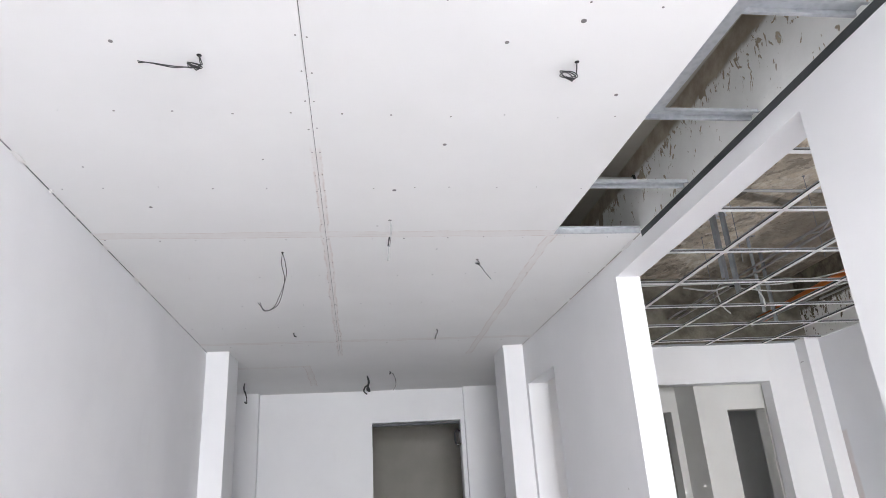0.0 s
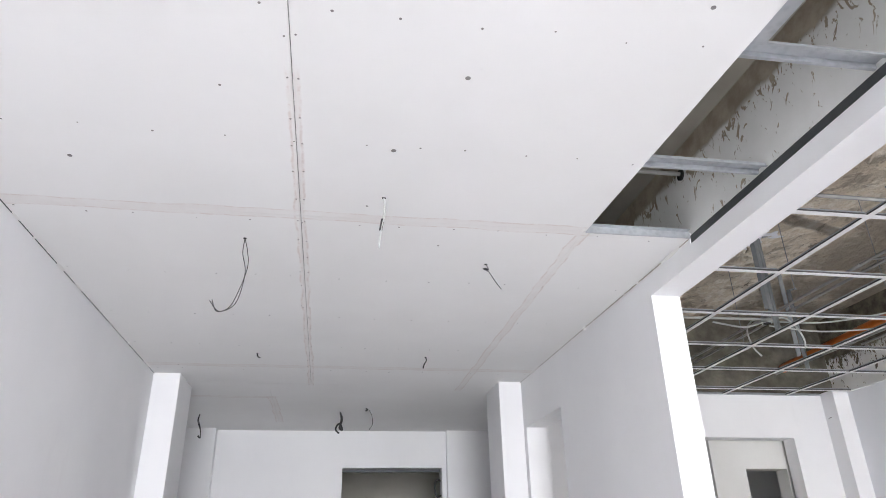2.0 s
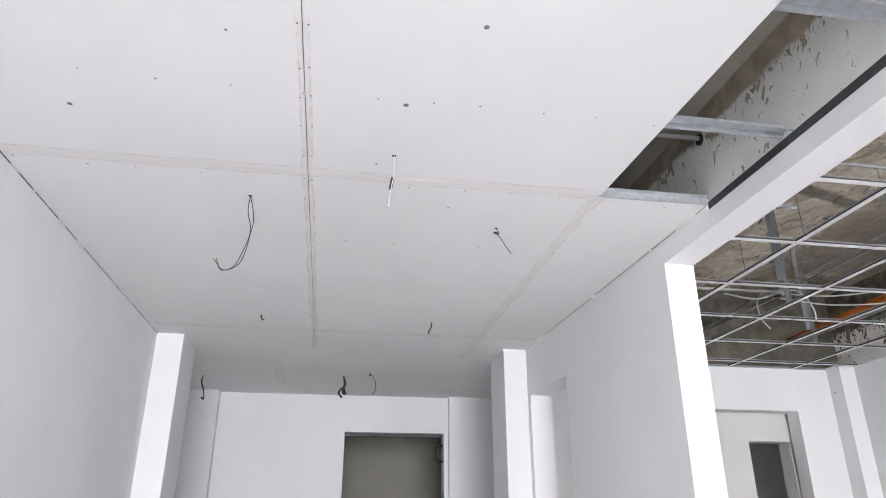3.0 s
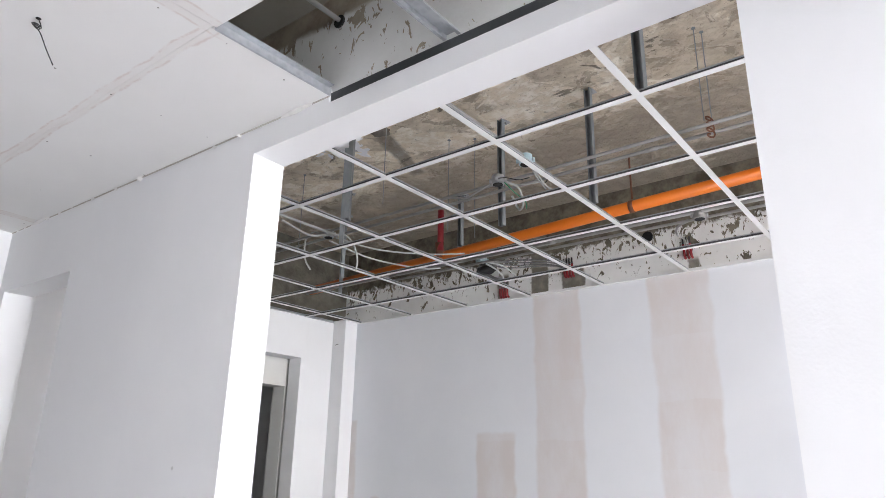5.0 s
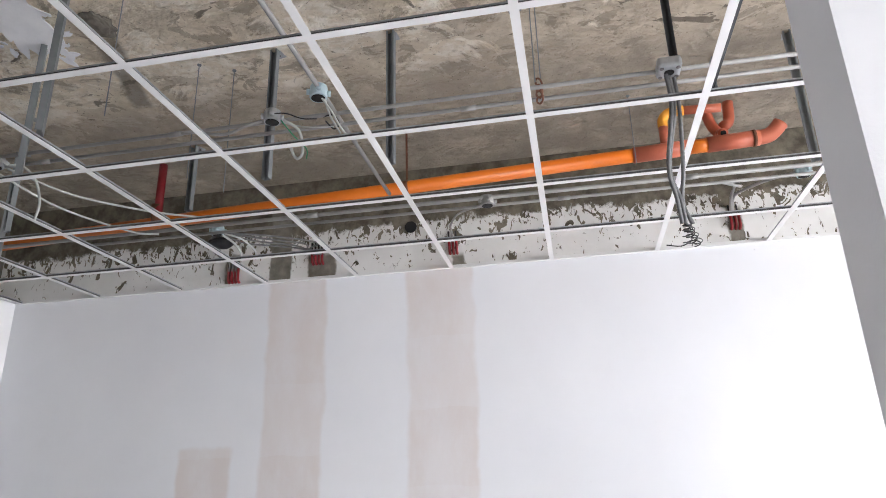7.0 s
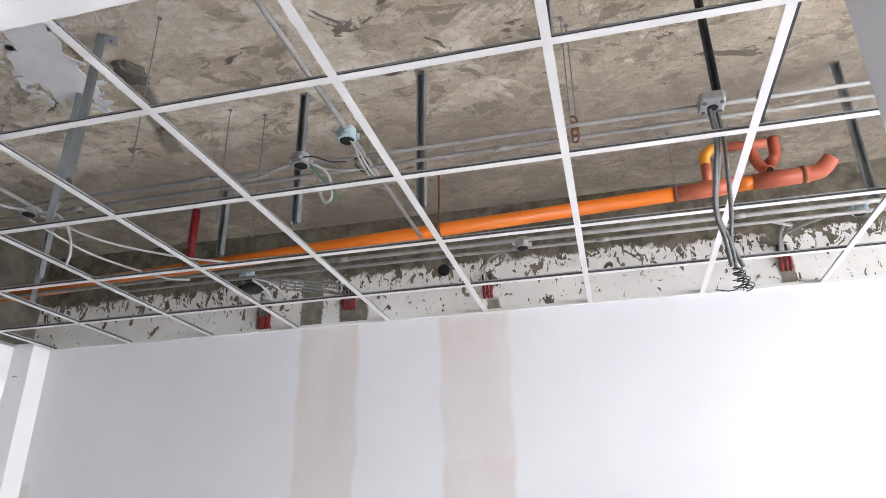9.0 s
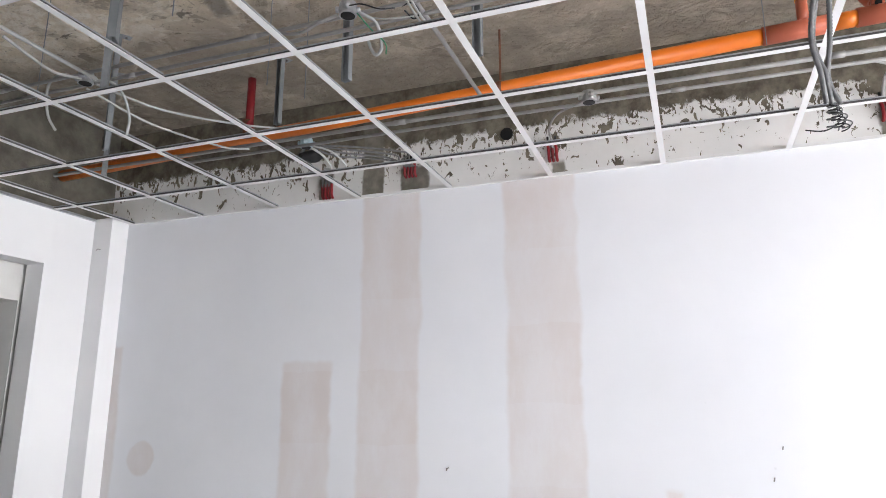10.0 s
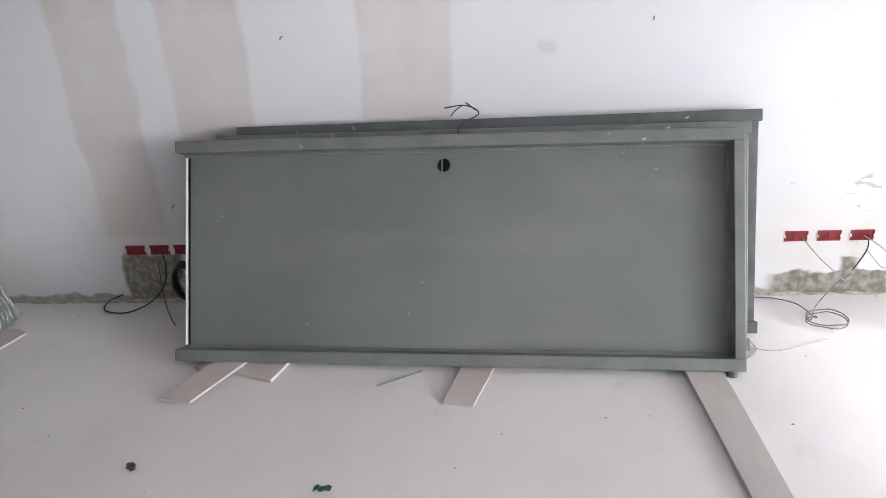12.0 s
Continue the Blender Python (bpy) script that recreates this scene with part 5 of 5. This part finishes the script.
wrapped_door(4.50, 2.19, 0.012, radians(14), 1.9, "grey steel door wrapped in crumpled clear film")
wrapped_door(4.53, 2.29, 0.012, radians(13), 1.9, "grey steel door wrapped in crumpled clear film")
wrapped_door(4.52, 2.39, 0.012, radians(12), 1.85, "grey steel door wrapped in crumpled clear film")
slip("tile_slip", [(4.40, 2.12), (4.36, 2.05), (4.20, 2.10), (4.22, 2.40), (4.40, 2.40)], "tile offcut lying under the wrapped doors", TILE)
bm = boxes((2.75, 3.95, 2.34, 2.62, 0.965, 0.978), bevel=0.002)
tagged(link("board_offcut", bm, BOARDM), "pale board lying on top of the wrapped doors", "board")

# ---- boxes for sockets ----


def socket_box(y, z, label):
    b = thing("socket_box", label, "socket box", "red socket boxes in the wall", m=pose(EAST, y, z))
    w, h = 0.052, 0.026
    x0, x1 = -0.0045, 0.02
    part("box_rim", boxes((x0, x1, -w, w, h - 0.006, h), (x0, x1, -w, w, -h, -h + 0.006), (x0, x1, -w, -w + 0.006, -h + 0.006, h - 0.006), (x0, x1, w - 0.006, w, -h + 0.006, h - 0.006), bevel=0.0012), REDBOX, b)
    # deeper red paints the shade of a hollow onto the shallow back
    part("box_back", boxes((-0.0012, 0.0, -w + 0.006, w - 0.006, -h + 0.006, h - 0.006)), REDDEEP, b, "back coloured darker red for the shade inside the box")
    for a, c in ((w - 0.004, w + 0.007), (-w - 0.007, -w + 0.004)):
        part("box_lug", boxes((x0 - 0.001, x0 + 0.004, a, c, -0.007, 0.007), bevel=0.001), FILLER, b, "filler-smeared lug")
    part("box_rib", boxes((x0 + 0.001, 0.0, -0.003, 0.003, -h + 0.006, h - 0.006)), REDBOX, b)
    return b


for y in (1.566, 1.436, 1.306):
    socket_box(y, 0.305, "red plastic socket box set in the patched wall")
for y in (-1.700, -1.848, -1.994):
    socket_box(y, 0.311, "red plastic socket box set in the white wall")
loose_cable([(4.68, 1.43, 0.30), (4.64, 1.40, 0.24), (4.62, 1.42, 0.14), (4.60, 1.50, 0.05), (4.55, 1.62, 0.012), (4.58, 1.76, 0.008), (4.66, 1.78, 0.02), (4.675, 1.70, 0.05)], "black cable hanging from a socket box to the floor", 0.0036, WIRE, "cables from the socket boxes")
loose_cable([(4.675, 1.46, 0.22), (4.66, 1.46, 0.12), (4.60, 1.43, 0.03), (4.50, 1.36, 0.008), (4.42, 1.30, 0.008)], "thin brown cable hanging down the wall", 0.0024, RUST, "cables from the socket boxes")
spool = thing("cable_roll", "small dark roll of cable against the wall", "cable roll", m=pose(4.655, 1.315, 0.13))
for k in range(5):
    part("winding", tube([(-0.018 + 0.008 * k, (0.068 + 0.003 * math.sin(k)) * math.cos(a), (0.095 + 0.004 * k % 2) * math.sin(a)) for a in (i * math.pi / 8 for i in range(17))], 0.0075, 6, 2), WIRE, spool, smooth=True)
part("hub", tube([(-0.020, 0.0, 0.0), (-0.012, 0.0, 0.0), (0.012, 0.0, 0.0)], [0.026, 0.034, 0.034], 14, 1), CABLE, spool, "pale hub of the roll")
loose_cable([(4.68, -1.73, 0.30), (4.62, -1.80, 0.22), (4.58, -1.90, 0.13), (4.62, -1.95, 0.08)], "grey cable hanging from a socket box", 0.0026, CONDUIT, "cables from the socket boxes")
loose_cable([(4.68, -2.02, 0.31), (4.63, -2.0, 0.26), (4.60, -1.94, 0.17)], "dark cable sticking out of a socket box", 0.0032, WIRE, "cables from the socket boxes")
loose_cable([(4.675, -2.0, 0.31), (4.60, -2.05, 0.28), (4.58, -2.09, 0.22), (4.62, -2.08, 0.17), (4.66, -2.02, 0.24)], "pale wire curling from a socket box", 0.0025, CABLE, "cables from the socket boxes")
pts = [(4.64, -1.52, 0.012), (4.62, -1.62, 0.014), (4.55, -1.70, 0.02), (4.45, -1.74, 0.008)]
pts += [(4.405 + (0.062 + 0.0006 * i) * math.cos(0.3 + i * 0.62) + 0.004 * i % 0.02, -1.775 + (0.085 + 0.001 * (i % 5)) * math.sin(0.3 + i * 0.62), 0.006 + 0.0012 * i) for i in range(24)]
pts += [(4.50, -1.76, 0.04), (4.60, -1.88, 0.10), (4.62, -1.95, 0.14)]
loose_cable(pts, "dark grey cable lying in a loose coil on the floor", 0.0028, CORR, "cables from the socket boxes")
loose_cable([(4.25, -1.33, 0.006), (4.18, -1.45, 0.006), (4.22, -1.60, 0.005), (4.27, -1.72, 0.006)], "thin pale wire lying on the floor", 0.0014, CONDUIT, "cables from the socket boxes")
loose_cable([(4.34, -1.34, 0.10), (4.28, -1.36, 0.04), (4.20, -1.40, 0.006), (4.12, -1.34, 0.006), (4.08, -1.28, 0.01)], "thin wire tangled at the foot of the doors", 0.0022, CONDUIT, "cables from the socket boxes")


# ---- litter on the floor ----
def crumb(name, x, y, size, material, label, cat, seed):
    r = random.Random(seed)
    bm = bmesh.new()
    bmesh.ops.create_icosphere(bm, subdivisions=2, radius=1.0)
    for v in bm.verts:
        k = r.uniform(0.5, 1.25)
        v.co = Vector((v.co.x * size[0] * k, v.co.y * size[1] * k, v.co.z * size[2] * k))
    lowest = min(v.co.z for v in bm.verts)
    bmesh.ops.translate(bm, verts=bm.verts, vec=(x, y, 0.0005 - lowest))
    return tagged(link(name, bm, material), label, cat)


crumb("mortar_lump", 3.436, 1.014, (0.016, 0.022, 0.013), DARKSTEEL, "dark grey lump of rubble on the floor", "rubble", 1)
bm = bmesh.new()
gv = [[bm.verts.new((3.340 + 0.013 * k + 0.005 * math.sin(i * 1.7), 0.315 - 0.0095 * i + 0.003 * math.cos(i * 2.3 + k), 0.004 + 0.006 * abs(math.sin(i * 1.3 + k * 2.0)))) for k in range(3)] for i in range(7)]
for i in range(6):
    for k in range(2):
        bm.faces.new((gv[i][k], gv[i][k + 1], gv[i + 1][k + 1], gv[i + 1][k]))
bmesh.ops.solidify(bm, geom=bm.faces[:], thickness=0.002)
tagged(link("green_scrap", bm, GREENDARK), "crumpled strip of dark green plastic on the floor", "scrap")
tagged(link("wood_splinter", boxes((-0.003, 0.003, -0.105, 0.105, 0.0005, 0.006), bevel=0.001, m=pose(3.985, 0.11, 0, 0, 0, 31)), RAW), "thin grey splinter on the floor", "splinter")
bm = bmesh.new()
rr = random.Random(12)
for n in range(60):
    s = rr.uniform(0.0015, 0.0042)
    x, y = rr.uniform(3.0, 4.66), rr.uniform(-2.6, 2.9)
    if rr.random() < 0.5:
        x = EAST - abs(rr.gauss(0.02, 0.06)) - 0.01
    before = len(bm.verts)
    bmesh.ops.create_icosphere(bm, subdivisions=1, radius=s)
    bm.verts.ensure_lookup_table()
    for v in bm.verts[before:]:
        v.co = Vector((x + v.co.x * rr.uniform(0.7, 1.6), y + v.co.y * rr.uniform(0.7, 1.6), s * 0.35 + v.co.z * 0.4))
tagged(link("floor_grit", bm, MORTAR), "scattered mortar grit on the floor", "grit", kind="stuff")
# ragged mortar ridge at the foot of the back wall
bm = bmesh.new()
y = -2.9
while y < 2.3:
    ln = rr.uniform(0.03, 0.12)
    h = rr.uniform(0.004, 0.016)
    before = len(bm.verts)
    bmesh.ops.create_icosphere(bm, subdivisions=2, radius=1.0)
    bm.verts.ensure_lookup_table()
    for v in bm.verts[before:]:
        k = rr.uniform(0.75, 1.2)
        v.co = Vector((EAST + v.co.x * 0.016 * k, y + v.co.y * ln * k, h * 0.5 + v.co.z * h * k))
    y += rr.uniform(0.04, 0.16)
tagged(link("mortar_ridge", bm, RIDGE), "ragged ridge of mortar at the foot of the wall", "mortar", kind="stuff")
# nails and plugs left in the walls
for x, y, z, d in ((EAST, 0.62, 1.326, (-1, 0)), (EAST, 1.30, 0.55, (-1, 0)), (4.505, 3.10, 2.70, (-1, 0)), (EAST, 2.85, 0.98, (-1, 0)), (EAST, -1.03, 1.47, (-1, 0)), (EAST, -0.98, 1.33, (-1, 0))):
    tagged(link("nail", tube([(x + 0.004, y, z), (x + d[0] * 0.018, y + 0.004, z - 0.003), (x + d[0] * 0.02, y + 0.006, z - 0.014)], 0.003, 6, 2), SCREW), "bent dark nail stuck in white plaster", "nail", "nails left in the walls")
